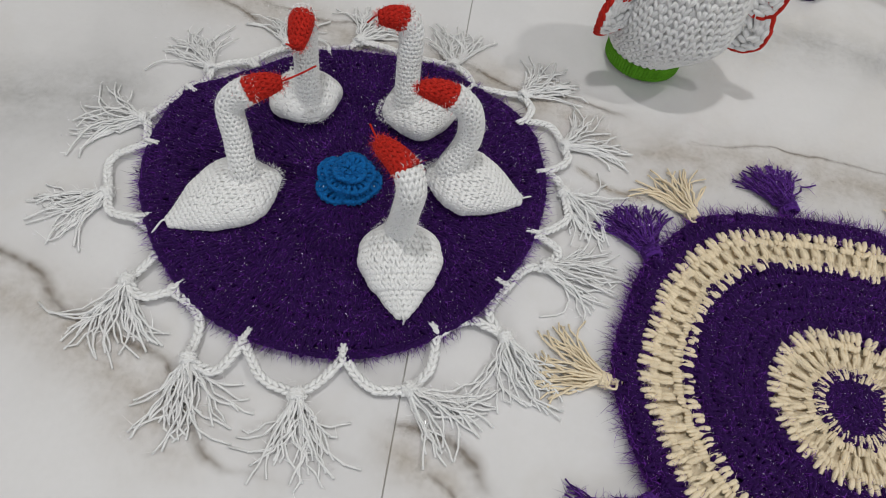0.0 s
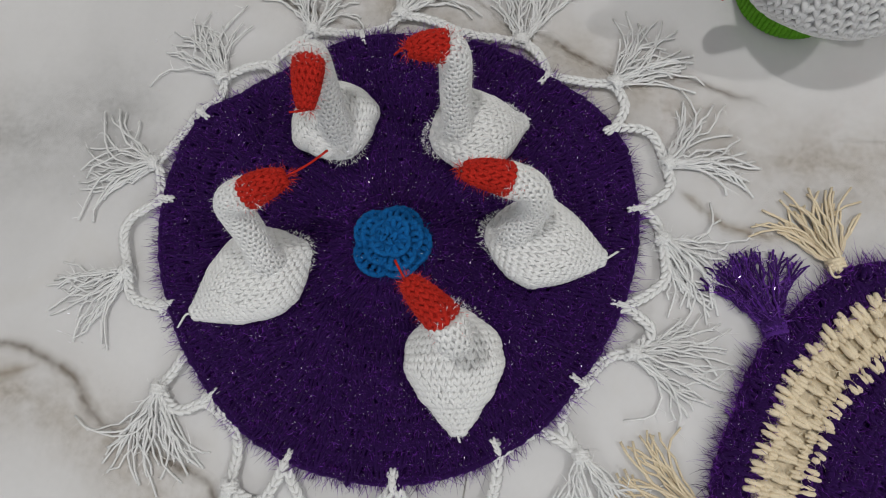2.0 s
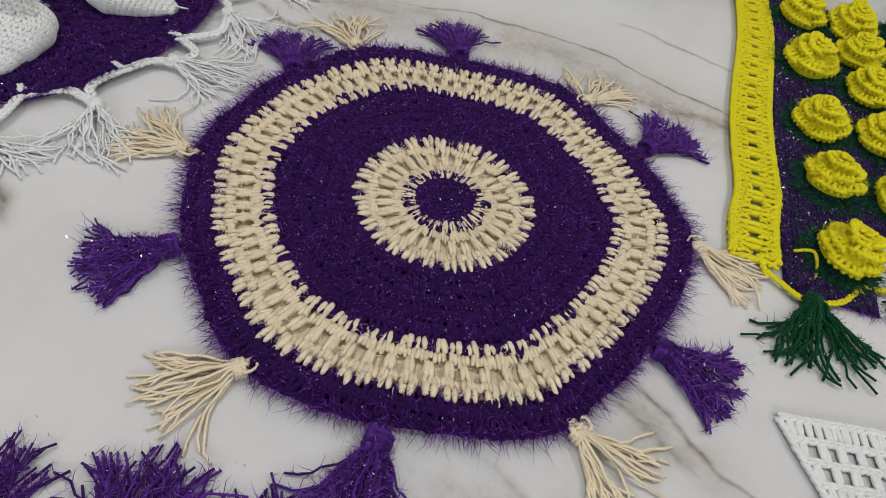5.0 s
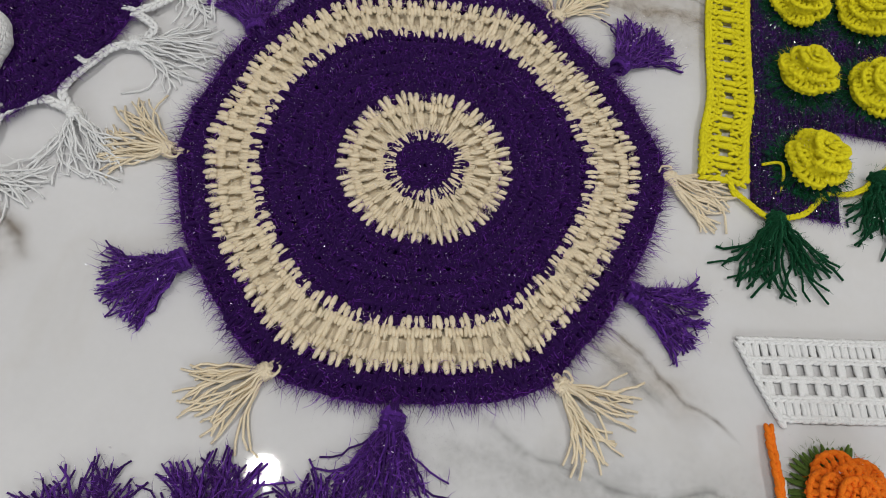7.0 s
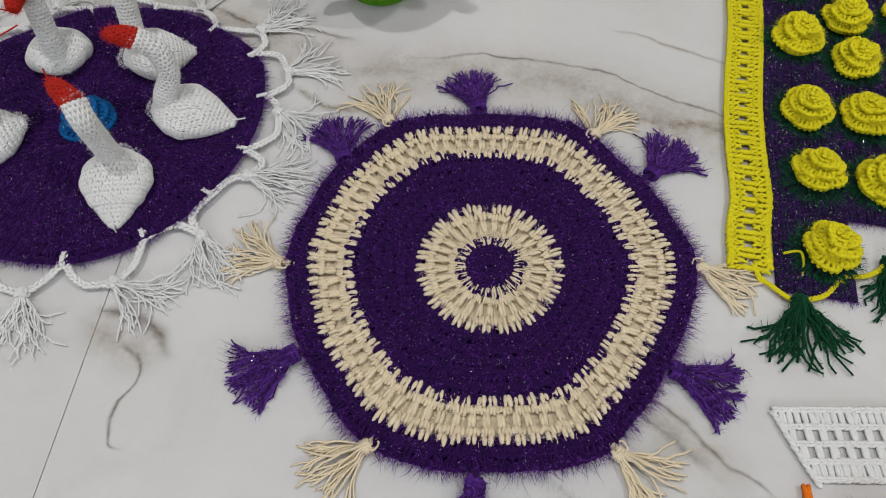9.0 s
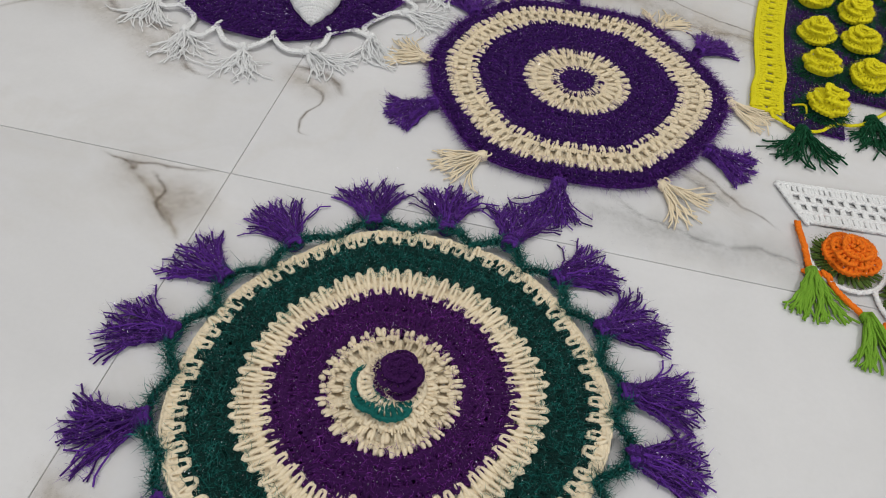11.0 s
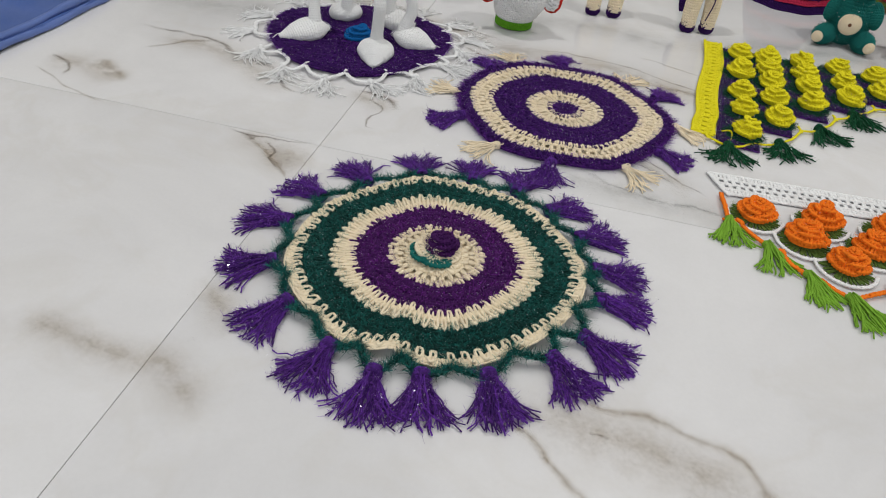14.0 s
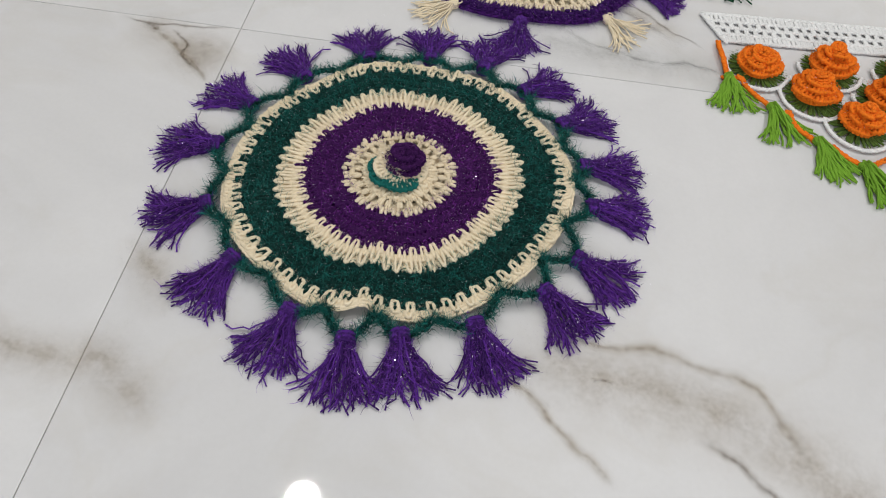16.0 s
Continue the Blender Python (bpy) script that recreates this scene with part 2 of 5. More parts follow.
def hairpin(sides=5):
    """A loop of yarn: up one side, round the top and down the other; one long, one wide."""
    line = np.array([(0.0, -0.62, 0.0), (0.3, -0.56, 0.10), (0.65, -0.50, 0.18), (0.92, -0.32, 0.16), (1.0, 0.0, 0.12), (0.92, 0.32, 0.16), (0.65, 0.50, 0.18), (0.3, 0.56, 0.10), (0.0, 0.62, 0.0)])
    way = np.gradient(line, axis=0)
    way /= np.linalg.norm(way, axis=1, keepdims=True)
    pts, faces = [], []
    for k, (p, w) in enumerate(zip(line, way)):
        side = np.array([-w[1], w[0], 0])
        for s in range(sides):
            a = 2 * math.pi * s / sides
            pts.append(p + side * math.cos(a) * np.array([0.15, 0.46, 0]) + np.array([0, 0, 0.44 * math.sin(a)]))
        if k:
            q = (k - 1) * sides
            faces += [(q + s, q + sides + s, q + sides + (s + 1) % sides, q + (s + 1) % sides) for s in range(sides)]
    return np.array(pts), faces


LOOP = hairpin()


def spans(p0, p1, width, height, up=(0, 0, 1)):
    """Matrices that stretch LOBE from each p0 to each p1."""
    p0, p1 = np.asarray(p0, float).reshape(-1, 3), np.asarray(p1, float).reshape(-1, 3)
    x = p1 - p0
    length = np.linalg.norm(x, axis=1, keepdims=True) + 1e-9
    ux = x / length
    ups = np.broadcast_to(np.asarray(up, float), ux.shape)
    y = np.cross(ups, ux)
    y /= np.linalg.norm(y, axis=1, keepdims=True) + 1e-9
    z = np.cross(ux, y)
    w = np.broadcast_to(np.asarray(width, float).reshape(-1, 1), (len(x), 1))
    h = np.broadcast_to(np.asarray(height, float).reshape(-1, 1), (len(x), 1))
    return np.stack([x, y * w, z * h, p0], axis=2)


def hairs(geo, roots, ways, length, width, slot, droop=0.3):
    """Loose fibres: thin bent ribbons that taper to a point."""
    roots, ways = np.asarray(roots, float), np.asarray(ways, float)
    n = len(roots)
    if not n:
        return
    ways = ways / (np.linalg.norm(ways, axis=1, keepdims=True) + 1e-9)
    size = length * rng.uniform(0.45, 1.25, (n, 1))
    bend = rng.normal(0, 0.35, (n, 3)) - np.array([0, 0, droop])
    mid = roots + ways * size * 0.55
    tip = roots + (ways + bend * 0.6) * size
    mid[:, 2], tip[:, 2] = np.maximum(mid[:, 2], 0.0006), np.maximum(tip[:, 2], 0.0006)
    side = np.cross(ways, rng.normal(0, 1, (n, 3)))
    side *= width / (np.linalg.norm(side, axis=1, keepdims=True) + 1e-9)
    pts = np.stack([roots - side, roots + side, mid + side * 0.8, mid - side * 0.8, tip], axis=1)
    base = np.arange(n) * 5
    faces = np.concatenate([np.stack([base, base + 1, base + 2, base + 3], 1).tolist()]).tolist() + np.stack([base + 3, base + 2, base + 4], 1).tolist()
    geo.add(pts, faces, slot)


def flakes(geo, places, size, slot):
    """Tinsel: tiny bright foil squares turned every way."""
    places = np.asarray(places, float)
    n = len(places)
    a = rng.normal(0, 1, (n, 3))
    a /= np.linalg.norm(a, axis=1, keepdims=True)
    b = np.cross(a, rng.normal(0, 1, (n, 3)))
    b /= np.linalg.norm(b, axis=1, keepdims=True) + 1e-9
    s = size * rng.uniform(0.5, 1.3, (n, 1))
    a, b = a * s * 2.0, b * s * 0.6
    pts = np.stack([places - a - b, places + a - b, places + a + b, places - a + b], axis=1)
    base = np.arange(n)[:, None] * 4
    geo.add(pts, (base + np.arange(4)).tolist(), slot)


def tube(geo, path, radius, slot=0, sides=6):
    """A round strand along a path, closed at both ends; radius: a number or one for each point."""
    path = np.asarray(path, float)
    n = len(path)
    radius = np.broadcast_to(np.asarray(radius, float), (n,))
    way = np.gradient(path, axis=0)
    way /= np.linalg.norm(way, axis=1, keepdims=True) + 1e-9
    ref = np.array([0.0, 0, 1]) if abs(way[:, 2]).max() < 0.95 else np.array([0.3, 1.0, 0.2])
    u = np.cross(way, ref)
    u /= np.linalg.norm(u, axis=1, keepdims=True) + 1e-9
    v = np.cross(u, way)
    ang = 2 * math.pi * np.arange(sides) / sides
    ring = u[:, None] * np.cos(ang)[None, :, None] + v[:, None] * np.sin(ang)[None, :, None]
    pts = (path[:, None] + ring * radius[:, None, None]).reshape(-1, 3)
    faces = []
    for k in range(n - 1):
        a, b = k * sides, (k + 1) * sides
        faces += [(a + s, b + s, b + (s + 1) % sides, a + (s + 1) % sides) for s in range(sides)]
    faces += [tuple(range(sides)), tuple(reversed(range((n - 1) * sides, n * sides)))]
    geo.add(pts, faces, slot)


def curve_through(points, steps=8, closed=False):
    """A smooth line through points (Catmull-Rom)."""
    p = np.asarray(points, float)
    n = len(p)
    out = []
    for i in range(n if closed else n - 1):
        idx = [(i + k) % n if closed else min(max(i + k, 0), n - 1) for k in (-1, 0, 1, 2)]
        a, b, c, d = p[idx]
        for s in np.linspace(0, 1, steps, endpoint=False):
            out.append(0.5 * (2 * b + (c - a) * s + (2 * a - 5 * b + 4 * c - d) * s * s + (3 * b - a - 3 * c + d) * s**3))
    if not closed:
        out.append(p[-1])
    return np.array(out)


def resample(path, step):
    seg = np.linalg.norm(np.diff(path, axis=0), axis=1)
    far = np.r_[0, np.cumsum(seg)]
    n = max(2, int(round(far[-1] / step)))
    s = np.linspace(0, far[-1], n + 1)
    return np.stack([np.interp(s, far, path[:, k]) for k in range(3)], 1)


def chain(geo, path, thick, slot=0, lean=0.55):
    """A crocheted chain: pairs of plump strands that lean into one another along a path."""
    p = resample(np.asarray(path, float), thick * 1.5)
    way = np.gradient(p, axis=0)
    way /= np.linalg.norm(way, axis=1, keepdims=True) + 1e-9
    side = np.cross((0, 0, 1), way)
    side /= np.linalg.norm(side, axis=1, keepdims=True) + 1e-9
    jit = rng.normal(0, thick * 0.08, p.shape)
    for sign in (-1, 1):
        a = p + side * sign * thick * lean + jit
        b = p + way * thick * 2.2 + side * sign * thick * 0.08 + (0, 0, thick * 0.22)
        geo.stamp(FINE, spans(a, b, thick * 0.55, thick * 0.55), slot)


def smooth(x):
    x = np.clip(x, 0, 1)
    return x * x * (3 - 2 * x)


def box(geo, lo, hi, slot=0, bevel=0.0):
    bm = bmesh.new()
    bmesh.ops.create_cube(bm, size=1.0)
    for v in bm.verts:
        v.co = Vector([(a + b) / 2 + c * (b - a) for a, b, c in zip(lo, hi, v.co)])
    if bevel:
        bmesh.ops.bevel(bm, geom=bm.edges[:], offset=bevel, segments=2, affect="EDGES", profile=0.5)
    bm.verts.index_update()
    geo.add([v.co[:] for v in bm.verts], [[v.index for v in f.verts] for f in bm.faces], slot)
    bm.free()


def flat_shaded(ob):
    ob.data.polygons.foreach_set("use_smooth", [False] * len(ob.data.polygons))
    return ob

# ---- the room ----
ROOM = (-2.4, -2.9, 2.6, 2.6)
x0, y0, x1, y1 = ROOM
TURN = radians(5.75)
CORNER = Vector((-0.2420, -0.2130))
TILE, JOINT = 1.2, 0.0007

floor_geo = Geo()
box(floor_geo, (x0 - 0.1, y0 - 0.1, -0.06), (x1 + 0.1, y1 + 0.1, -0.0012))
floor = tagged(flat_shaded(part("floor", floor_geo, ["grout"])), "polished white marble-look tile floor with fine dark joints", "floor", kind="structure")


def tile_mesh():
    g = Geo()
    half = TILE / 2 - JOINT / 2
    box(g, (-half, -half, -0.0105), (half, half, 0.0), bevel=0.0004)
    return g.mesh("tile", ["marble"])


tile_data = tile_mesh()
for i in range(-2, 3):
    for j in range(-3, 3):
        centre = CORNER + Matrix.Rotation(TURN, 2) @ Vector(((i + 0.5) * TILE, (j + 0.5) * TILE))
        if x0 - 0.5 < centre.x < x1 + 0.5 and y0 - 0.5 < centre.y < y1 + 0.5:
            t = new("tile", tile_data)
            flat_shaded(t)
            t.parent = floor
            t.matrix_world = pose(centre.x, centre.y, 0, 0, 0, math.degrees(TURN))

# Veins in the stone: width, material, points
VEINS = [
    (0.006, 0, [(-0.66, -0.012), (-0.62, -0.017), (-0.544, -0.012), (-0.507, -0.016), (-0.478, -0.035), (-0.452, -0.042), (-0.40, -0.05), (-0.36, -0.089), (-0.341, -0.102), (-0.30, -0.10)]),
    (0.005, 0, [(-0.80, 0.42), (-0.713, 0.369), (-0.567, 0.285), (-0.50, 0.268), (-0.454, 0.25), (-0.40, 0.238), (-0.34, 0.232)]),
    (0.004, 0, [(-0.479, 0.285), (-0.425, 0.276), (-0.352, 0.281), (-0.30, 0.262)]),
    (0.005, 0, [(-0.30, 0.262), (-0.227, 0.243), (-0.185, 0.248), (-0.144, 0.243)]),
    (0.0025, 0, [(-0.098, 0.231), (-0.049, 0.243), (0.004, 0.249), (0.06, 0.248), (0.118, 0.230), (0.165, 0.216), (0.21, 0.20)]),
    (0.006, 1, [(-0.19, 0.181), (-0.148, 0.163), (-0.10, 0.165)]),
    (0.010, 1, [(0.072, 0.200), (0.12, 0.194), (0.18, 0.194), (0.26, 0.16)]),
    (0.007, 0, [(-0.263, -0.054), (-0.236, -0.057), (-0.213, -0.064), (-0.200, -0.075), (-0.196, -0.082)]),
    (0.003, 0, [(-0.239, -0.073), (-0.219, -0.085), (-0.213, -0.099), (-0.218, -0.114), (-0.216, -0.139), (-0.20, -0.142)]),
    (0.0028, 0, [(0.118, -0.042), (0.131, -0.049), (0.158, -0.067), (0.178, -0.083), (0.197, -0.095), (0.21, -0.107)]),
    (0.005, 2, [(0.115, -0.062), (0.123, -0.066), (0.152, -0.079), (0.172, -0.09)]),
    (0.004, 2, [(0.06, -0.115), (0.10, -0.127), (0.153, -0.139), (0.201, -0.131), (0.24, -0.14)]),
    (0.0035, 0, [(-0.358, -0.227), (-0.335, -0.231), (-0.314, -0.231), (-0.28, -0.224), (-0.25, -0.214)]),
    (0.010, 0, [(-0.335, -0.229), (-0.322, -0.236), (-0.312, -0.242)]),
    (0.006, 1, [(-0.315, -0.237), (-0.281, -0.264), (-0.246, -0.288), (-0.236, -0.292)]),
    (0.003, 0, [(-0.300, -0.236), (-0.282, -0.252), (-0.279, -0.268), (-0.262, -0.281)]),
    (0.005, 0, [(-0.671, -0.169), (-0.64, -0.178), (-0.620, -0.192), (-0.615, -0.21)]),
    (0.003, 1, [(-0.66, -0.205), (-0.625, -0.22), (-0.559, -0.24), (-0.52, -0.25)]),
    (0.014, 1, [(-0.608, -0.15), (-0.565, -0.17), (-0.535, -0.188)]),
    (0.005, 1, [(-0.517, -0.015), (-0.553, -0.043), (-0.585, -0.09)]),
    (0.004, 1, [(0.079, 0.303), (0.165, 0.28), (0.21, 0.27)]),
    (0.0045, 0, [(0.205, -0.524), (0.222, -0.529), (0.240, -0.537), (0.256, -0.546), (0.29, -0.57), (0.33, -0.60)]),
    (0.007, 1, [(0.10, -0.478), (0.138, -0.472), (0.187, -0.467), (0.244, -0.476), (0.268, -0.50), (0.285, -0.53)]),
    (0.002, 0, [(0.133, -0.501), (0.141, -0.499), (0.150, -0.500)]),
    (0.006, 1, [(0.062, -0.513), (0.092, -0.525), (0.123, -0.545), (0.16, -0.575)]),
]
# Broad soft drifts of beige and grey round the veins
DRIFTS = [
    (0.035, 1, [(-0.34, -0.565), (-0.23, -0.578), (-0.185, -0.570), (-0.13, -0.61)]),
    (0.030, 1, [(-0.23, -0.47), (-0.19, -0.495), (-0.165, -0.53)]),
    (0.05, 1, [(-0.60, -0.05), (-0.50, -0.035), (-0.42, -0.06), (-0.34, -0.11)]),
    (0.06, 1, [(-0.62, 0.30), (-0.48, 0.275), (-0.36, 0.258), (-0.22, 0.235), (-0.12, 0.20)]),
    (0.07, 1, [(-0.20, 0.20), (-0.08, 0.21), (0.05, 0.225), (0.16, 0.20), (0.30, 0.14)]),
    (0.035, 1, [(-0.275, -0.06), (-0.22, -0.075), (-0.205, -0.10)]),
    (0.04, 1, [(-0.345, -0.235), (-0.30, -0.25), (-0.25, -0.28)]),
    (0.03, 1, [(0.11, -0.05), (0.15, -0.07), (0.20, -0.10)]),
    (0.05, 1, [(-0.67, -0.18), (-0.60, -0.17), (-0.54, -0.20)]),
    (0.05, 2, [(0.02, -0.13), (0.15, -0.14), (0.30, -0.13)]),
    (0.06, 1, [(0.06, -0.50), (0.17, -0.50), (0.28, -0.53), (0.40, -0.60)]),
    (0.10, 2, [(-0.75, 0.10), (-0.60, 0.12), (-0.50, 0.18)]),
    (0.09, 2, [(0.15, 0.36), (0.30, 0.50), (0.60, 0.52)]),
    (0.055, 1, [(-0.29, -0.250), (-0.255, -0.262), (-0.225, -0.262)]),
    (0.08, 2, [(-0.20, 0.34), (0.00, 0.40), (0.16, 0.37)]),
]


def ribbon(points, width, wander, z, step=0.004):
    """A strip along a wandering line, with its density stored across it."""
    path = resample(curve_through([(x, y, 0) for x, y in points], 10), step)
    n = len(path)
    for scale, size in ((6, wander), (90, wander * 0.25)) if step > 0.005 else ((25, wander), (90, wander * 0.4)):
        path[:, 0] += [size * noise.noise((p[0] * scale, p[1] * scale, 3.1)) for p in path]
        path[:, 1] += [size * noise.noise((p[0] * scale, p[1] * scale, 8.7)) for p in path]
    way = np.gradient(path, axis=0)
    way /= np.linalg.norm(way, axis=1, keepdims=True) + 1e-9
    side = np.stack([-way[:, 1], way[:, 0], 0 * way[:, 0]], 1)
    across = np.array([-1, -0.6, -0.25, 0, 0.25, 0.6, 1])
    dens = np.array([0, 0.18, 0.6, 1.0, 0.55, 0.15, 0])
    wide = width * (0.55 + 0.45 * np.array([noise.noise((p[0] * 40, p[1] * 40, 1.7)) + 0.6 for p in path] if step < 0.005 else [0.8 + 0.3 * noise.noise((p[0] * 9, p[1] * 9, 1.7)) for p in path]))
    fade = smooth(np.minimum(np.arange(n), np.arange(n)[::-1]) / max(2.0, n * 0.18))
    pts = path[:, None] + side[:, None] * (across[None, :, None] * wide[:, None, None] * (1.0 if step > 0.005 else 1.2))
    pts[..., 2] = z
    faces = [(7 * i + k, 7 * (i + 1) + k, 7 * (i + 1) + k + 1, 7 * i + k + 1) for i in range(n - 1) for k in range(6)]
    return pts.reshape(-1, 3), faces, (dens[None] * fade[:, None]).ravel()


def vein_layer(name, rows, gain, wander, z, step=0.004):
    g, depth = Geo(), []
    for n, (width, slot, points) in enumerate(rows):
        pts, faces, dens = ribbon(points, width, wander, z + n * 0.000004, step)
        g.add(pts, [f[::-1] for f in faces], slot)
        depth.append(dens * gain)
    ob = part(name, g, ["vein_dark", "vein_beige", "vein_grey"], floor, "brown and grey marble veins", "stuff")
    attr = ob.data.attributes.new("depth", "FLOAT", "POINT")
    attr.data.foreach_set("value", np.concatenate(depth).astype(np.float32))
    return ob


vein_layer("marble_drift", DRIFTS, 0.62, 0.010, 0.00010, 0.014)
vein_layer("marble_vein", VEINS, 0.86, 0.006, 0.00030)

# Walls out of view, added to bounce the lamps' light back inside.
for name, lo, hi in (("wall_north", (x0, y1, 0), (x1, y1 + 0.12, CEILING)), ("wall_east", (x1, y0, 0), (x1 + 0.12, y1, CEILING)), ("wall_west", (x0 - 0.12, y0, 0), (x0, y1, CEILING))):
    g = Geo()
    box(g, lo, hi)
    tagged(flat_shaded(part(name, g, ["wall"])), "unseen pale cream plaster wall, added to bounce light", "wall", kind="structure")
# South wall and its window: unseen, added to go with the fill light.
g = Geo()
box(g, (x0, y0 - 0.12, 0), (-0.5, y0, CEILING))
box(g, (1.1, y0 - 0.12, 0), (x1, y0, CEILING))
box(g, (-0.5, y0 - 0.12, 0), (1.1, y0, 0.9))
box(g, (-0.5, y0 - 0.12, 2.1), (1.1, y0, CEILING))
tagged(flat_shaded(part("wall_south", g, ["wall"])), "unseen plaster wall with an opening added for fill light", "wall", kind="structure")
window = Geo()
for lo, hi in (((-0.5, 0.9), (-0.45, 2.1)), ((1.05, 0.9), (1.1, 2.1)), ((-0.45, 0.9), (1.05, 0.95)), ((-0.45, 2.05), (1.05, 2.1)), ((0.28, 0.95), (0.32, 2.05))):
    box(window, (lo[0], y0 - 0.09, lo[1]), (hi[0], y0 - 0.03, hi[1]), bevel=0.004)
tagged(flat_shaded(part("added_window", window, ["frame"])), "white framed window, unseen, added to go with the fill light", "window", kind="structure")
g = Geo()
box(g, (x0 - 0.12, y0 - 0.12, CEILING), (x1 + 0.12, y1 + 0.12, CEILING + 0.1))
tagged(flat_shaded(part("ceiling", g, ["ceiling"])), "plain white painted ceiling", "ceiling", kind="structure")


def disc(geo, radius, z, slot, sides=40):
    pts = [(radius * math.cos(2 * math.pi * s / sides), radius * math.sin(2 * math.pi * s / sides), z) for s in range(sides)]
    geo.add(pts, [tuple(reversed(range(sides)))], slot)


def ceiling_lamp(x, y):
    base = holder("ceiling_lamp", (x, y, CEILING), "round white recessed ceiling downlight, switched on", "lamp", "ceiling downlights")
    rim = Geo()
    ring = [(0.085 * math.cos(a), 0.085 * math.sin(a), -0.008) for a in np.linspace(0, 2 * math.pi, 41)]
    tube(rim, ring, 0.010, 0, 8)
    part("rim", rim, ["chrome"], base)
    glow = Geo()
    disc(glow, 0.078, -0.010, 0)
    part("diffuser", glow, ["frame"], base, "white diffuser")
    return base


for spot in LAMP_SPOTS:
    ceiling_lamp(*spot)


# ---- crochet ----
def polar(angle, radius, z=0.0):
    a = radians(angle)
    return np.array([radius * math.cos(a), radius * math.sin(a), z])


class Cloth:
    """A round mat: its outline (degrees, radius) and how its surface rises and waves."""

    def __init__(self, radius, outline=(), dome=0.0, wave=0.0, base=0.0030):
        self.radius, self.dome, self.wave, self.base = radius, dome, wave, base
        rows = sorted(outline) or [(0, radius)]
        self.angles = np.radians([a for a, _ in rows])
        self.scales = np.array([r / radius for _, r in rows])

    def place(self, r, a, lift=0.0):
        r, a = np.broadcast_arrays(np.asarray(r, float), np.asarray(a, float))
        k = np.interp(np.mod(a, 2 * np.pi), self.angles, self.scales, period=2 * np.pi)
        q = r / self.radius
        real = r * (1 + (k - 1) * smooth(q))
        z = self.base + self.dome * (1 - smooth(q)) + self.wave * smooth(q * 1.1 - 0.1) * (1 + np.sin(5 * a + 1.0) * np.sin(2 * a + 0.4)) / 2
        return np.stack([real * np.cos(a), real * np.sin(a), z + lift], -1)

    def posts(self, geo, n, r0, r1, thick, slot, spread=0.9, lift=0.0, arch=0.0012, turn=0.0, jitter=1.0):
        """A round of tall stitches: a loop of yarn for each, from r0 out to r1."""
        a = (np.arange(n) + turn) * 2 * np.pi / n + rng.normal(0, 0.08 / n * 2 * np.pi, n) * jitter
        e0, e1 = rng.normal(0, 0.0005, n) * jitter, rng.normal(0, 0.0007, n) * jitter
        lean = rng.normal(0, 0.0006, n) * jitter / max(r1, 0.006)
        p0, p1 = self.place(np.maximum(r0 + e0, 0.001), a + lean, lift), self.place(r1 + e1, a - lean, lift)
        p0[:, 2] += rng.normal(0, 0.0003, n) * jitter
        p1[:, 2] += arch + rng.normal(0, 0.0004, n) * jitter
        geo.stamp(LOOP, spans(p0, p1, thick * 1.7 * spread * rng.uniform(0.85, 1.1, n), thick * 2.3), slot)

    def bar(self, geo, n, r, thick, slot, lift=0.0):
        """A ring of small leaning strands that ties the tops of a round together."""
        a = np.arange(n) * 2 * np.pi / n
        d = 2 * np.pi / n
        for sign in (-1, 1):
            p0 = self.place(r + sign * thick * 0.55, a, lift)
            p1 = self.place(r + sign * thick * 0.15, a + d * 1.35, lift + 0.0003)
            p0 += rng.normal(0, thick * 0.10, p0.shape)
            geo.stamp(LOBE, spans(p0, p1, thick * rng.uniform(0.50, 0.68, n), thick * 0.55), slot)

    def sheet(self, geo, r0, r1, slot, drop=0.0014, thick=0.0014, n=96):
        """The dense ground of a round, a little below its stitches."""
        rs = np.linspace(r0, r1, max(3, int((r1 - r0) / 0.006) + 2))
        a = np.arange(n) * 2 * np.pi / n
        top = np.stack([self.place(r, a, -drop) for r in rs])
        low = top.copy()
        low[..., 2] = np.maximum(0.0005, low[..., 2] - thick)
        k = len(rs)
        pts = np.concatenate([top.reshape(-1, 3), low.reshape(-1, 3)])
        faces, m = [], k * n
        for i in range(k - 1):
            for j in range(n):
                q = (j + 1) % n
                faces.append((i * n + j, (i + 1) * n + j, (i + 1) * n + q, i * n + q))
                faces.append((m + i * n + q, m + (i + 1) * n + q, m + (i + 1) * n + j, m + i * n + j))
        for j in range(n):
            q = (j + 1) % n
            faces.append(((k - 1) * n + j, m + (k - 1) * n + j, m + (k - 1) * n + q, (k - 1) * n + q))
            faces.append((q, m + q, m + j, j))
        geo.add(pts, faces, slot)

    def fluff(self, geo, n, r0, r1, length, slot, width=0.00016, rise=0.8, lift=0.0016):
        r = np.sqrt(rng.uniform(r0 * r0, r1 * r1, n))
        a = rng.uniform(0, 2 * np.pi, n)
        ways = rng.normal(0, 1, (n, 3))
        ways[:, 2] = np.abs(ways[:, 2]) * rise + 0.12
        hairs(geo, self.place(r, a, lift), ways, length, width, slot)

    def rim_fluff(self, geo, n, r, length, slot, width=0.00018, inward=False):
        a = rng.uniform(0, 2 * np.pi, n)
        out = np.stack([np.cos(a), np.sin(a), 0 * a], 1) * (-1 if inward else 1)
        ways = out + rng.normal(0, 0.55, (n, 3))
        ways[:, 2] = np.abs(ways[:, 2]) * 0.5
        hairs(geo, self.place(r + rng.normal(0, 0.0015, n), a, 0.0005), ways, length, width, slot, 0.15)

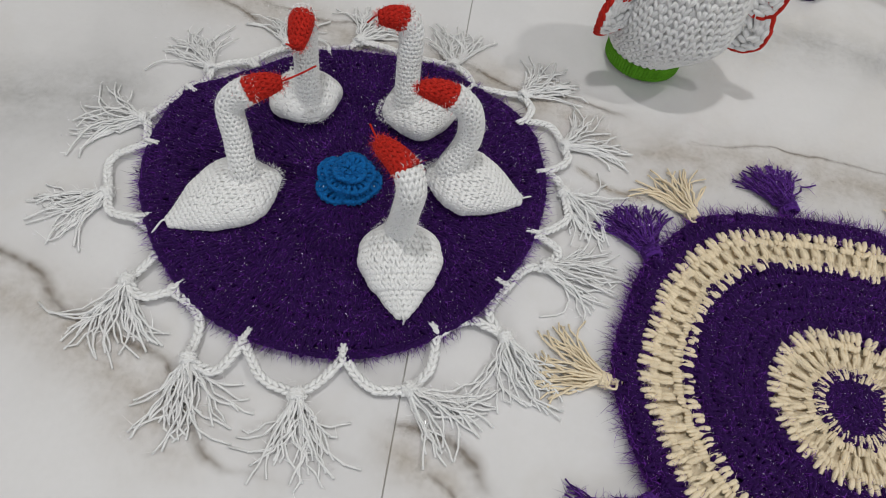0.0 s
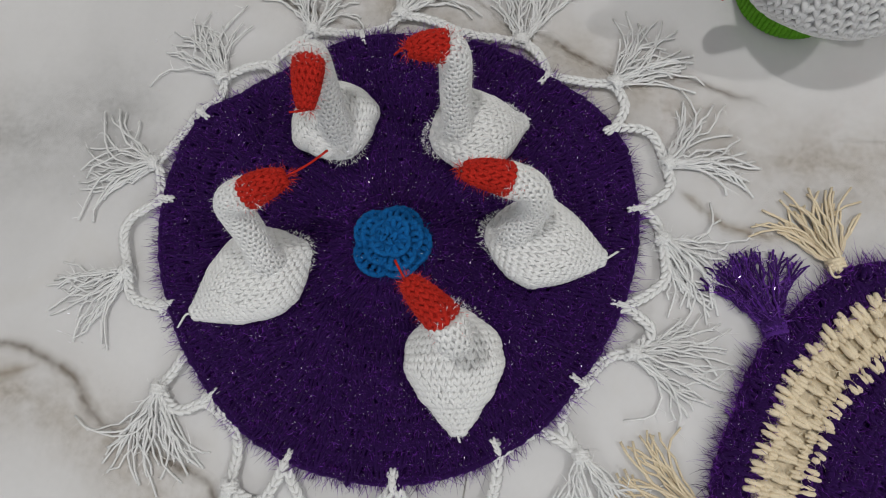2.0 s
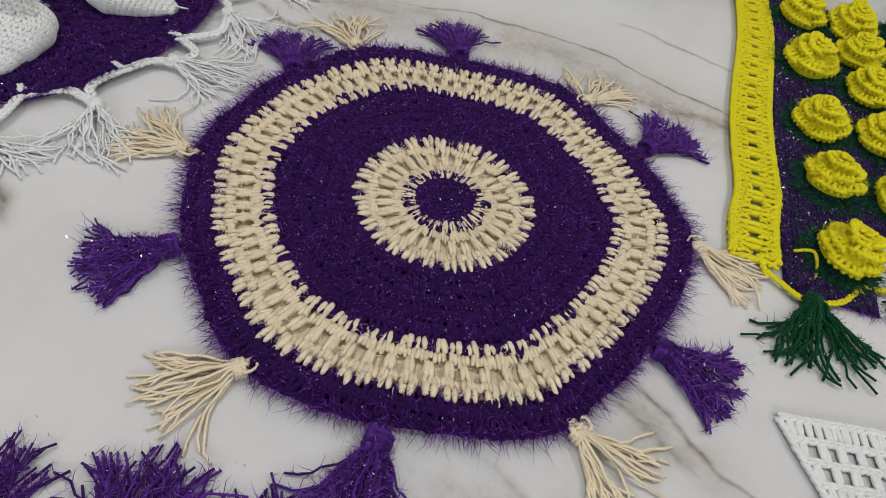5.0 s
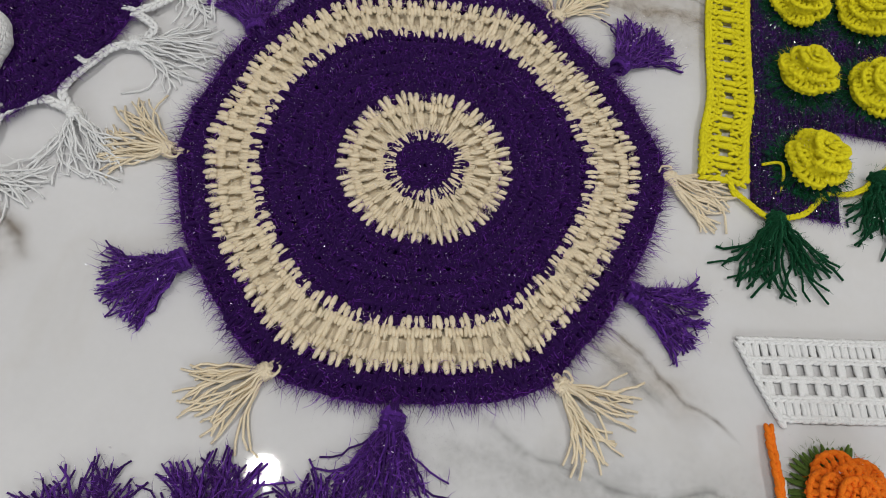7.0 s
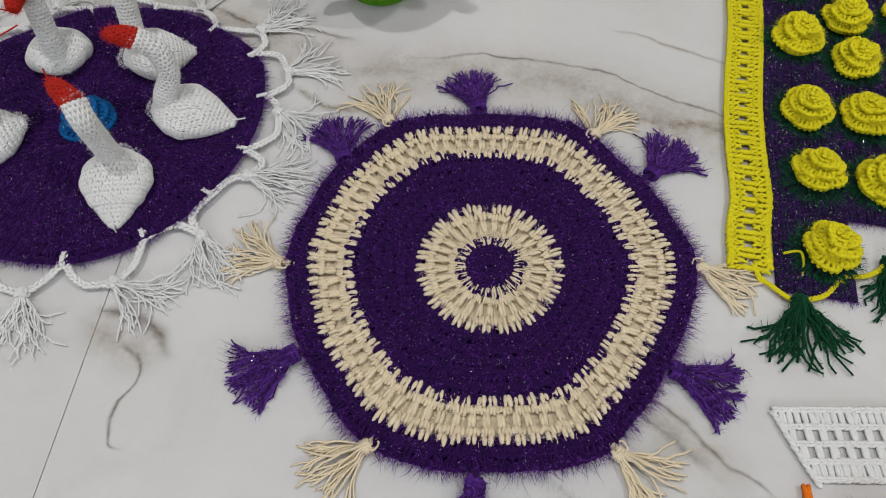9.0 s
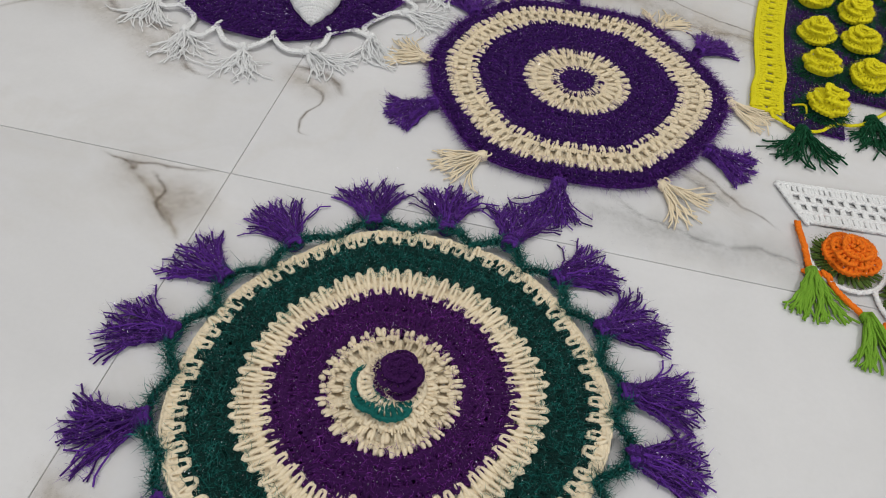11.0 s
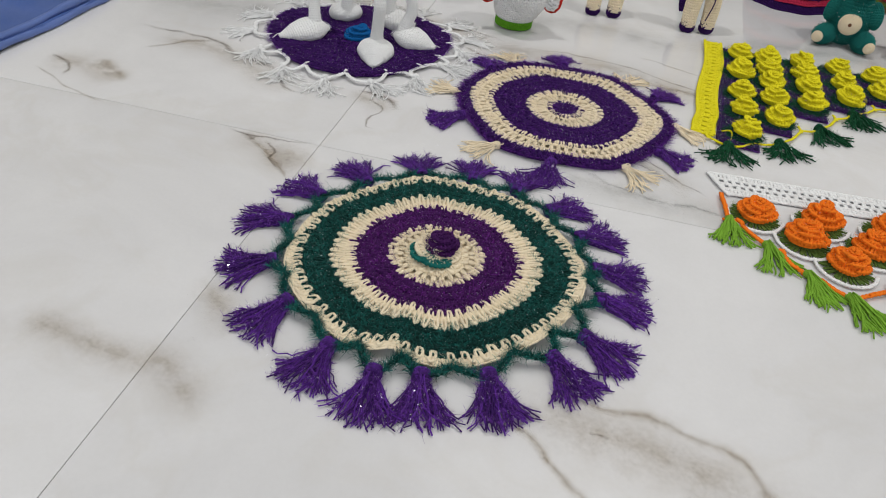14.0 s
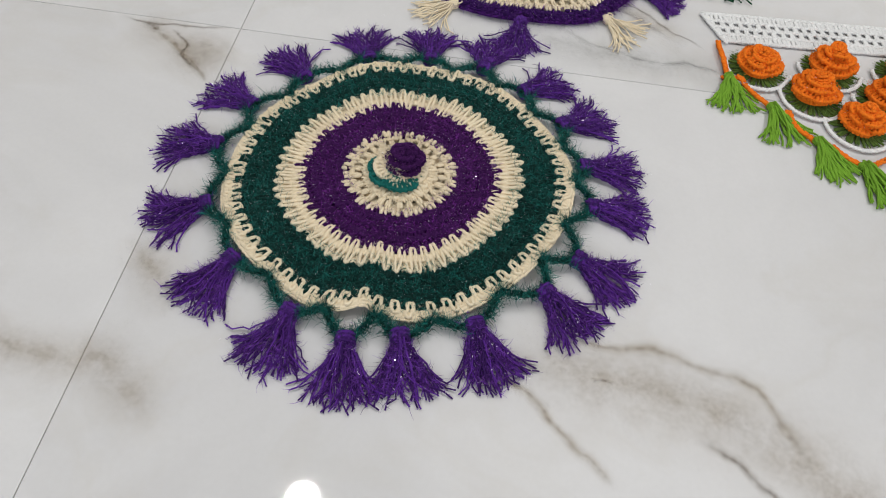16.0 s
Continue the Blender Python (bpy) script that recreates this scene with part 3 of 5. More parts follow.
    def glitter(self, geo, n, r0, r1, slot, size=0.00018, lift=0.0034):
        r = np.sqrt(rng.uniform(r0 * r0, r1 * r1, n))
        flakes(geo, self.place(r, rng.uniform(0, 2 * np.pi, n), lift) + rng.normal(0, 0.0008, (n, 3)), size, slot)


def tassel(parent, knot, tip, strands, thick, mats, fan=0.55, fuzzy=0, curl=0.35, start=None, knot_size=0.0042, label="", height=0.006, vary=0.22):
    """A tuft of cut threads lying on the floor, bound at its knot. mats: thread, knot, fuzz."""
    knot, tip = np.asarray(knot, float), np.asarray(tip, float)
    way = tip - knot
    way[2] = 0
    length = np.linalg.norm(way)
    ux = way / length
    uy = np.array([-ux[1], ux[0], 0])
    g = Geo()
    for s in range(strands):
        f = rng.uniform(-1, 1)
        f = math.copysign(abs(f) ** 0.8, f)
        size = length * (1 - 0.14 * abs(f)) * rng.uniform(1 - vary, 1 + vary * 0.6)
        bend = rng.normal(0, curl)
        level = rng.uniform(0, 1) * (1 - 0.6 * abs(f))
        pts = []
        for q in np.linspace(0, 1, 9):
            ang = f * fan * smooth(0.25 + q * 2.6) + bend * q * q
            along = size * q
            side = math.sin(ang) * along * 0.9 + f * knot_size * 0.6
            z = 0.0012 + thick + level * height * (0.55 + 0.45 * math.sin(math.pi * min(1, q * 1.15))) * (1.15 - q)
            z += knot_size * 0.7 * (1 - smooth(q * 3.5))
            pts.append(knot + ux * along * math.cos(ang * 0.8) + uy * side + np.array([0, 0, z - knot[2]]))
        pts = np.array(pts)
        pts[1:] += rng.normal(0, thick * (1.1 if fuzzy else 0.6), (8, 3)) * np.array([1, 1, 0.5])
        pts[:, 2] = np.maximum(pts[:, 2], thick + 0.0004)
        tube(g, pts, thick * np.linspace(1.0, 0.85, 9) * rng.uniform(0.85, 1.1), 0, 5)
        if fuzzy:
            k = fuzzy
            at = rng.uniform(0.1, 1, k) * 8
            lo = np.minimum(at.astype(int), 7)
            roots = pts[lo] + (pts[lo + 1] - pts[lo]) * (at - lo)[:, None]
            ways = rng.normal(0, 1, (k, 3)) + ux * 0.3
            ways[:, 2] = np.abs(ways[:, 2]) * 0.9 + 0.1
            hairs(g, roots, ways, 0.0076, 0.00020, 1, 0.1)
    if fuzzy:
        r = rng.uniform(0.2, 1, (strands // 2, 1))
        spots = knot + ux * length * r + uy * length * r * rng.uniform(-fan, fan, (strands // 2, 1))
        spots[:, 2] = rng.uniform(0.003, 0.003 + height, strands // 2)
        flakes(g, np.repeat(spots, 2, 0) + rng.normal(0, 0.002, (2 * len(spots), 3)) * (1, 1, 0.4), 0.00030, 2)
    tuft = part("tassel", g, [mats[0], mats[2], "tinsel"], parent, label)
    k = Geo()
    for turn in np.linspace(0, np.pi, 7, endpoint=False):
        c, s = math.cos(turn), math.sin(turn)
        a = knot + uy * knot_size * 1.05 * c + np.array([0, 0, knot_size * 0.25 + knot_size * s]) - ux * knot_size * rng.uniform(0.2, 1.2)
        b = knot + uy * knot_size * 1.05 * c * 0.8 + np.array([0, 0, knot_size * 0.25 + knot_size * s]) + ux * knot_size * rng.uniform(0.8, 1.5)
        k.stamp(LOBE, spans([a], [b], knot_size * 0.45, knot_size * 0.45), 0)
    for step in range(3):
        ring = [knot + ux * knot_size * (step * 0.55 - 0.4) + uy * knot_size * 1.15 * math.cos(a) + np.array([0, 0, max(-knot[2] + 0.0014, knot_size * (0.35 + 1.1 * math.sin(a)))]) for a in np.linspace(0, 2 * np.pi, 13)]
        tube(k, ring, knot_size * 0.28, 0, 5)
    if start is not None:
        start = np.asarray(start, float)
        for off in (-1, 0, 1):
            line = curve_through([start + uy * off * 0.0016, (start + knot) / 2 + uy * off * 0.0012 + (0, 0, 0.0016), knot + uy * off * 0.001 + (0, 0, 0.002)], 5)
            tube(k, line, thick * 1.6, 0, 6)
    if fuzzy:
        n = 90
        roots = knot + rng.normal(0, knot_size * 0.8, (n, 3))
        roots[:, 2] = np.abs(roots[:, 2]) + 0.002
        ways = rng.normal(0, 1, (n, 3))
        ways[:, 2] = np.abs(ways[:, 2])
        hairs(k, roots, ways, 0.005, 0.00012, 1)
    part("knot", k, [mats[1], mats[2]], tuft)
    return tuft


def rose_meshes(name, radius, height, mat, seed, tiers=3, rim=None):
    """A crocheted rose: tiers of cupped petals made of plump strands, and its coiled middle. Returns the petals' mesh and the middle's mesh."""
    r = np.random.default_rng(seed)
    petals, middle = Geo(), Geo()
    fat = 0.0023
    plan = [(5, 0.30, 1.00, 0.20, 0.40, 0.20), (5, 0.20, 0.80, 0.42, 0.68, 0.50), (4, 0.10, 0.54, 0.62, 0.90, 0.78)][:tiers]
    for count, inner, outer, z0, zm, z1 in plan:
        start = r.uniform(0, 2 * math.pi)
        for k in range(count):
            mid_angle = start + 2 * math.pi * k / count + r.normal(0, 0.08)
            half = math.pi / count * r.uniform(1.05, 1.3)
            m = max(5, int(2 * half * outer * radius / 0.0038))
            t = np.linspace(-1, 1, m)
            ang = mid_angle + t * half
            out = radius * outer * (1 - 0.22 * np.abs(t) ** 2.5) * r.uniform(0.92, 1.06)
            lift = height * 0.06 * r.normal() - height * 0.12 * np.abs(t) ** 3 + height * 0.05 * (k % 2)

            def ring(rad, angle, z):
                return np.stack([rad * np.cos(angle), rad * np.sin(angle), np.broadcast_to(np.maximum(z, 0.001), angle.shape)], 1)

            p0 = ring(radius * inner, mid_angle + t * half * 0.6, height * z0)
            p1 = ring(out * 0.80, ang, height * zm + lift + r.normal(0, 0.0006, m))
            p2 = ring(out, ang, height * z1 + lift)
            for a, b in ((p0, p1), (p1, p2)):
                petals.stamp(FINE, spans(a, b + (b - a) * 0.12, fat * r.uniform(0.9, 1.1, m), fat * 0.85), 0)
            edge = ring(out * 0.97, ang, height * (0.35 * zm + 0.65 * z1) + lift + 0.0010)
            petals.stamp(FINE, spans(edge[:-1], edge[1:] + (edge[1:] - edge[:-1]) * 0.25, fat * 0.85, fat * 0.85), 0)
    s = np.linspace(0, 1, 40)
    turn = s * 2 * math.pi * 2.2
    coil = np.stack([radius * 0.30 * (1 - 0.85 * s) * np.cos(turn), radius * 0.30 * (1 - 0.85 * s) * np.sin(turn), height * (0.78 + 0.17 * s)], 1)
    chain(middle, coil, fat * 1.05, 0)
    ring = np.linspace(0, 2 * math.pi, 24, endpoint=False)
    pts, faces = [], []
    for q, (f, z) in enumerate(((0.74, 0.0), (0.80, 0.16), (0.62, 0.38), (0.36, 0.64), (0.12, 0.74))):
        pts += [(radius * f * math.cos(a), radius * f * math.sin(a), height * z) for a in ring]
        if q:
            faces += [((q - 1) * 24 + j, (q - 1) * 24 + (j + 1) % 24, q * 24 + (j + 1) % 24, q * 24 + j) for j in range(24)]
    faces.append(tuple(range(4 * 24, 5 * 24)))
    petals.add(pts, faces, 0)
    m = 760
    a, q = r.uniform(0, 2 * math.pi, m), r.uniform(0.2, 1.0, m)
    roots = np.stack([radius * q * np.cos(a), radius * q * np.sin(a), height * (1.02 - 0.65 * q)], 1)
    hairs(petals, roots, roots / radius + r.normal(0, 0.5, (m, 3)), 0.0034, 0.00014, 0)
    flakes(petals, roots[:110] + (0, 0, 0.001), 0.00025, 1)
    return petals.mesh("rose", [mat, "tinsel"]), middle.mesh("rose_middle", [rim or mat])


def add_rose(parent, meshes, place, spin, size=1.0, tilt=(0, 0)):
    ob = new("rose", meshes[0])
    ob.parent = parent
    ob.matrix_local = pose(*place, tilt[0], tilt[1], spin) @ Matrix.Scale(size, 4)
    mid = new("rose_middle", meshes[1])
    mid.parent = ob
    return ob


# ---- purple mat with the swans ----
C1 = (-0.3362, 0.1062)
swan_mat = holder("round_mat", (*C1, 0), "round purple crocheted mat with white corded edge and white tassels", "mat")
cloth = Cloth(0.1365, [(-175, 0.1444), (-161, 0.140), (-146, 0.1352), (-130, 0.1335), (-114, 0.1351), (-98, 0.1355), (-87, 0.135), (-74, 0.1355), (-60, 0.1345), (-48, 0.134), (-35, 0.133), (-24, 0.1305), (-13, 0.1313), (0, 0.134), (14, 0.138), (25, 0.141), (37, 0.1455), (45, 0.145), (60, 0.1375), (74, 0.1375), (85, 0.136), (101, 0.1333), (115, 0.1353), (125, 0.135), (140, 0.1335), (152, 0.140), (159, 0.149), (170, 0.148)], wave=0.0022, base=0.0050)
ROWS = [0.003] + [0.1365 * k / 15 for k in range(1, 16)]
for n in range(15):
    g = Geo()
    a, b = ROWS[n], ROWS[n + 1]
    count = max(10, int(2 * math.pi * b / 0.0056))
    cloth.posts(g, count, a - 0.001, b + (0.002 if n < 14 else -0.001), 0.00155, 0, arch=0.0013, turn=0.37 * n, jitter=2.0)
    cloth.sheet(g, a - 0.002, b, 0, drop=0.0022, thick=0.0020)
    cloth.bar(g, max(8, int(2 * math.pi * b / 0.0056)), b - 0.0006, 0.0032, 0, 0.0006)
    area = b * b - a * a
    cloth.fluff(g, int(1900000 * area), a, b, 0.0042, 1)
    cloth.glitter(g, int(300000 * area), a, b, 2)
    if n == 14:
        cloth.bar(g, 190, 0.1358, 0.0030, 0, -0.0004)
        cloth.rim_fluff(g, 3400, 0.1365, 0.0085, 1)
    part("crochet_round", g, ["purple", "purple_fuzz", "tinsel"], swan_mat)
KNOTS = [(127, 0.153), (105, 0.152), (74, 0.150), (51, 0.164), (30, 0.165), (14, 0.153), (-12, 0.148), (-35, 0.158), (-60, 0.161), (-83, 0.161), (-107, 0.163), (-132, 0.158), (-159, 0.161), (176, 0.160), (151, 0.158)]
AIMS = [120, 97, 80, 52, 33, 2, -7, -42, -52, -81, -98, -119, -153, 179, 147]
TIES = [(140, 0.142), (115, 0.137), (90, 0.139), (63, 0.136), (42, 0.145), (21, 0.141), (-3, 0.134), (-24, 0.132), (-49, 0.131), (-74, 0.134), (-99, 0.136), (-123, 0.1365), (-149, 0.139), (-176, 0.144), (161, 0.150)]
for i in range(15):
    knot = polar(*KNOTS[i], 0.0045)
    way = polar(AIMS[i], 0.205, 0.0045) - knot
    tip = knot + way * (0.050 / np.linalg.norm(way))
    tassel(swan_mat, knot, tip, 32, 0.00078, ("white", "white", "white_fuzz"), fan=0.66, fuzzy=5, curl=0.42, knot_size=0.0036, height=0.008, vary=0.28)
g = Geo()
for i in range(15):
    for tie in (TIES[i], TIES[(i + 1) % 15]):
        a, b = polar(*tie, 0.0062), polar(*KNOTS[i], 0.0050)
        u = b - a
        side = np.array([-u[1], u[0], 0])
        out = a / np.linalg.norm(a)
        sag = (a + b) / 2 + out * 0.0050 * rng.uniform(0.1, 1.6) + side * rng.uniform(-0.32, 0.32)
        chain(g, curve_through([a - out * 0.004, a + out * 0.002, sag, b], 8), 0.0029, 0, 0.85)
        fibres = np.repeat(resample(np.array([a, sag, b]), 0.002), 3, 0)
        hairs(g, fibres, rng.normal(0, 1, fibres.shape) + (0, 0, 0.5), 0.0045, 0.00012, 1)
    chain(g, curve_through([polar(*TIES[i], 0.008) - polar(TIES[i][0], 0.006), polar(*TIES[i], 0.0088)], 3), 0.0019, 0, 0.7)
part("edge_cord", g, ["white", "white_fuzz"], swan_mat, "white crocheted edge cord in scallops")
add_rose(swan_mat, rose_meshes("blue_rose", 0.0225, 0.019, "blue", 21), (-0.3355 - C1[0], 0.1020 - C1[1], 0.006), 20)


# ---- swans ----
def frame_rows(path):
    way = np.gradient(path, axis=0)
    way /= np.linalg.norm(way, axis=1, keepdims=True) + 1e-9
    return way


def stitched_tube(geo, path, radii, slot, stitch=0.0034, flat=1.0, template=FINE):
    """Rounds of small V stitches over a swelling tube; flat squashes it in height."""
    path, radii = np.asarray(path, float), np.asarray(radii, float)
    far = np.r_[0, np.cumsum(np.linalg.norm(np.diff(path, axis=0), axis=1))]
    n = max(4, int(far[-1] / stitch))
    s = np.linspace(0, far[-1], n + 1)
    p = np.stack([np.interp(s, far, path[:, k]) for k in range(3)], 1)
    rad = np.interp(s, far, radii)
    way = frame_rows(p)
    ref = np.array([0, 0, 1.0]) if np.abs(way[:, 2]).mean() < 0.7 else np.array([1.0, 0.3, 0])
    u = np.cross(way, ref)
    u /= np.linalg.norm(u, axis=1, keepdims=True)
    v = np.cross(u, way)

    def at(k, ang, grow=0.0):
        off = u[k] * np.cos(ang)[:, None] + v[k] * np.sin(ang)[:, None]
        off[:, 2] *= flat
        return p[k] + off * (rad[k] + grow)

    sides = 18
    ang = 2 * math.pi * np.arange(sides) / sides
    pts = np.concatenate([at(k, ang, -0.0006) for k in range(n + 1)])
    faces = [(k * sides + j, (k + 1) * sides + j, (k + 1) * sides + (j + 1) % sides, k * sides + (j + 1) % sides) for k in range(n) for j in range(sides)]
    faces += [tuple(range(sides)), tuple(reversed(range(n * sides, (n + 1) * sides)))]
    geo.add(pts, faces, slot)
    for k in range(n):
        m = max(6, int(2 * math.pi * max(rad[k], rad[k + 1]) / (stitch * 1.05)))
        a = (np.arange(m) + 0.5 * (k % 2)) * 2 * math.pi / m + rng.normal(0, 0.02, m)
        d = math.pi / m
        tip = at(k, a)
        normal = tip - p[k]
        for sign in (-1, 1):
            end = at(k + 1, a + sign * d * 0.9, 0.0002)
            x = end - tip
            y = np.cross(normal, x)
            y /= np.linalg.norm(y, axis=1, keepdims=True) + 1e-12
            z = np.cross(x / (np.linalg.norm(x, axis=1, keepdims=True) + 1e-12), y)
            geo.stamp(template, np.stack([x * 1.25, y * stitch * 0.40, z * stitch * 0.36, tip - x * 0.1], 2), slot)


def coat(geo, path, radii, n, length, slot, flat=1.0):
    path, radii = np.asarray(path, float), np.asarray(radii, float)
    i = rng.integers(0, len(path), n)
    d = rng.normal(0, 1, (n, 3))
    d /= np.linalg.norm(d, axis=1, keepdims=True)
    d[:, 2] = np.abs(d[:, 2]) * flat if flat < 1 else d[:, 2]
    hairs(geo, path[i] + d * radii[i][:, None] * (0.95 if flat == 1.0 else 0.80), d + rng.normal(0, 0.4, (n, 3)), length, 0.00013, slot)


def swan(tail, neck_base, neck_top, red_start, beak, label, lean=(0, 0), chest=0.016, thread_length=0.15):
    """One stuffed crocheted swan: teardrop body, upright neck, red head; one plain mesh."""
    tail, neck_base, neck_top, red_start, beak = (np.array(q, float) for q in (tail, neck_base, neck_top, red_start, beak))
    foot = np.array([(tail[0] + neck_base[0]) / 2, (tail[1] + neck_base[1]) / 2, 0.0055])
    ahead = neck_base - tail
    ahead[2] = 0
    ahead /= np.linalg.norm(ahead)
    tail, neck_base, neck_top, red_start, beak = (q - foot for q in (tail, neck_base, neck_top, red_start, beak))
    beak = red_start + (beak - red_start) * 0.80
    g = Geo()
    front = neck_base + ahead * chest
    front[2] = 0.015
    end = tail - ahead * 0.002
    end[2] = 0.006
    s = np.linspace(0, 1, 17)
    body = end + (front - end) * s[:, None]
    body[:, 2] = 0.0050 + 0.0080 * smooth(s * 1.4)
    girth = 0.0235 * np.sin(np.pi * np.clip(s, 0, 1) ** 1.30) ** 0.85 + 0.0030
    girth[1:-1] *= 1 + rng.normal(0, 0.035, 15)
    girth[-1] = 0.003
    stitched_tube(g, body, girth, 0, 0.0034, flat=0.58)
    coat(g, body[2:-1], girth[2:-1], 2600, 0.0024, 2, 0.58)
    mid = neck_base * 0.45 + neck_top * 0.55 + np.array([*lean, 0])
    neck = curve_through([neck_base + ahead * 0.002 + (0, 0, -0.014), neck_base + (0, 0, 0.004), mid, neck_top, red_start + (red_start - neck_top) * 0.15], 7)
    width = np.interp(np.linspace(0, 1, len(neck)), (0, 0.15, 0.35, 0.8, 1), (0.0118, 0.0096, 0.0078, 0.0078, 0.0080))
    stitched_tube(g, neck, width, 0, 0.0030)
    coat(g, neck, width, 2400, 0.0036, 2)
    head = curve_through([red_start, red_start * 0.55 + beak * 0.45 + (0, 0, 0.0015), beak], 6)
    wide = np.interp(np.linspace(0, 1, len(head)), (0, 0.25, 0.65, 1), (0.0076, 0.0077, 0.0064, 0.0034))
    stitched_tube(g, head, wide, 1, 0.0030)
    coat(g, head, wide, 700, 0.0042, 3)
    thread = beak + (beak - red_start) * thread_length
    tube(g, curve_through([beak, (beak + thread) / 2 + (0, 0, 0.002), thread + rng.normal(0, 0.004, 3)], 4), 0.0006, 1, 5)
    wisp = end - ahead * 0.004 + rng.normal(0, 0.003, 3) * (1, 1, 0.2)
    wisp[2] = 0.002
    tube(g, curve_through([end + (0, 0, 0.002), (end + wisp) / 2 + (0, 0, 0.004), wisp + rng.normal(0, 0.006, 3) * (1, 1, 0)], 4), 0.0007, 0, 5)
    flakes(g, body[rng.integers(0, 17, 120)] + rng.normal(0, 0.012, (120, 3)) * (1, 1, 0.4) + (0, 0, 0.006), 0.00025, 4)
    ob = part("crochet_swan", g, ["white", "red", "white_fuzz", "red_fuzz", "tinsel"])
    ob.matrix_world = Matrix.Translation(foot)
    return tagged(ob, label, "toy swan", "swans on the purple mat")


swan((-0.435, 0.034, 0.011), (-0.396, 0.071, 0.030), (-0.405, 0.086, 0.076), (-0.394, 0.089, 0.087), (-0.373, 0.105, 0.089), "white crocheted swan, red head, arched neck, on the purple mat", chest=0.022, thread_length=1.15)
swan((-0.410, 0.191, 0.011), (-0.384, 0.158, 0.030), (-0.388, 0.170, 0.080), (-0.386, 0.164, 0.089), (-0.380, 0.134, 0.083), "white crocheted swan with red head bowed towards the blue rose")
swan((-0.280, 0.194, 0.011), (-0.315, 0.173, 0.028), (-0.317, 0.187, 0.080), (-0.321, 0.187, 0.088), (-0.343, 0.179, 0.090), "white crocheted swan with a straight neck and red head")
swan((-0.218, 0.122, 0.011), (-0.268, 0.120, 0.029), (-0.263, 0.128, 0.076), (-0.273, 0.126, 0.086), (-0.301, 0.124, 0.090), "white crocheted swan with red head, tail at the mat's edge", (0.005, 0.002))
swan((-0.272, 0.010, 0.011), (-0.287, 0.057, 0.030), (-0.280, 0.048, 0.084), (-0.284, 0.053, 0.093), (-0.310, 0.068, 0.099), "white crocheted swan facing the blue rose, red beak forward")

# ---- purple and cream mat ----
C2 = (0.0095, 0.0280)
ring_mat = holder("round_mat", (*C2, 0), "purple and cream striped round crocheted mat with purple and cream tassels", "mat")
cloth = Cloth(0.1468, [(-172, 0.1479), (-160, 0.1444), (-148, 0.1447), (-139, 0.1440), (-129, 0.1450), (-120, 0.1500), (-112, 0.1522), (-104, 0.1503), (-93, 0.1475), (-83, 0.1440), (-72, 0.1445), (-62, 0.1479), (-53, 0.1497), (-43, 0.1432), (-32, 0.1405), (-23, 0.1378), (-14, 0.1397), (-4, 0.1429), (7, 0.1480), (15, 0.1500), (24, 0.1458), (34, 0.1440), (43, 0.1440), (52, 0.1432), (63, 0.1480), (72, 0.1535), (81, 0.1490), (92, 0.1455), (106, 0.1435), (117, 0.1482), (127, 0.1542), (136, 0.1524), (146, 0.1496), (157, 0.1484), (169, 0.1450), (179, 0.1475)], wave=0.002, base=0.0042)


def purple_rounds(cloth, parent, bounds, density=1.0, names=("purple", "purple_fuzz"), rim=False, gap=0.0068, thick=0.0019, hair=0.0050):
    for a, b in zip(bounds, bounds[1:]):
        g = Geo()
        half = (a + b) / 2
        for lo, hi in ((a, half), (half, b)):
            cloth.posts(g, max(7, int(2 * math.pi * hi / gap)), max(0.001, lo - 0.001), hi + (-0.001 if rim and hi == bounds[-1] else 0.0022), thick, 0, arch=0.0012, turn=rng.uniform(), jitter=2.0)
            if hi < bounds[-1] or not rim:
                cloth.bar(g, max(8, int(2 * math.pi * hi / 0.0060)), max(0.003, hi - 0.0006), 0.0038, 0, 0.0013)
        cloth.sheet(g, max(0.001, a - 0.001), b, 0, drop=0.0026, thick=0.0014)
        area = b * b - a * a
        cloth.fluff(g, int(1700000 * area * density), max(a - 0.0025, 0.002), b + 0.0025, hair, 1, lift=0.0022)
        cloth.glitter(g, int(420000 * area * density), max(a, 0.002), b, 2)
        if rim and b == bounds[-1]:
            cloth.bar(g, 190, b - 0.0008, 0.0034, 0, -0.0002)
            cloth.rim_fluff(g, 3800, b, 0.0110, 1)
        part("crochet_round", g, [names[0], names[1], "tinsel"], parent)


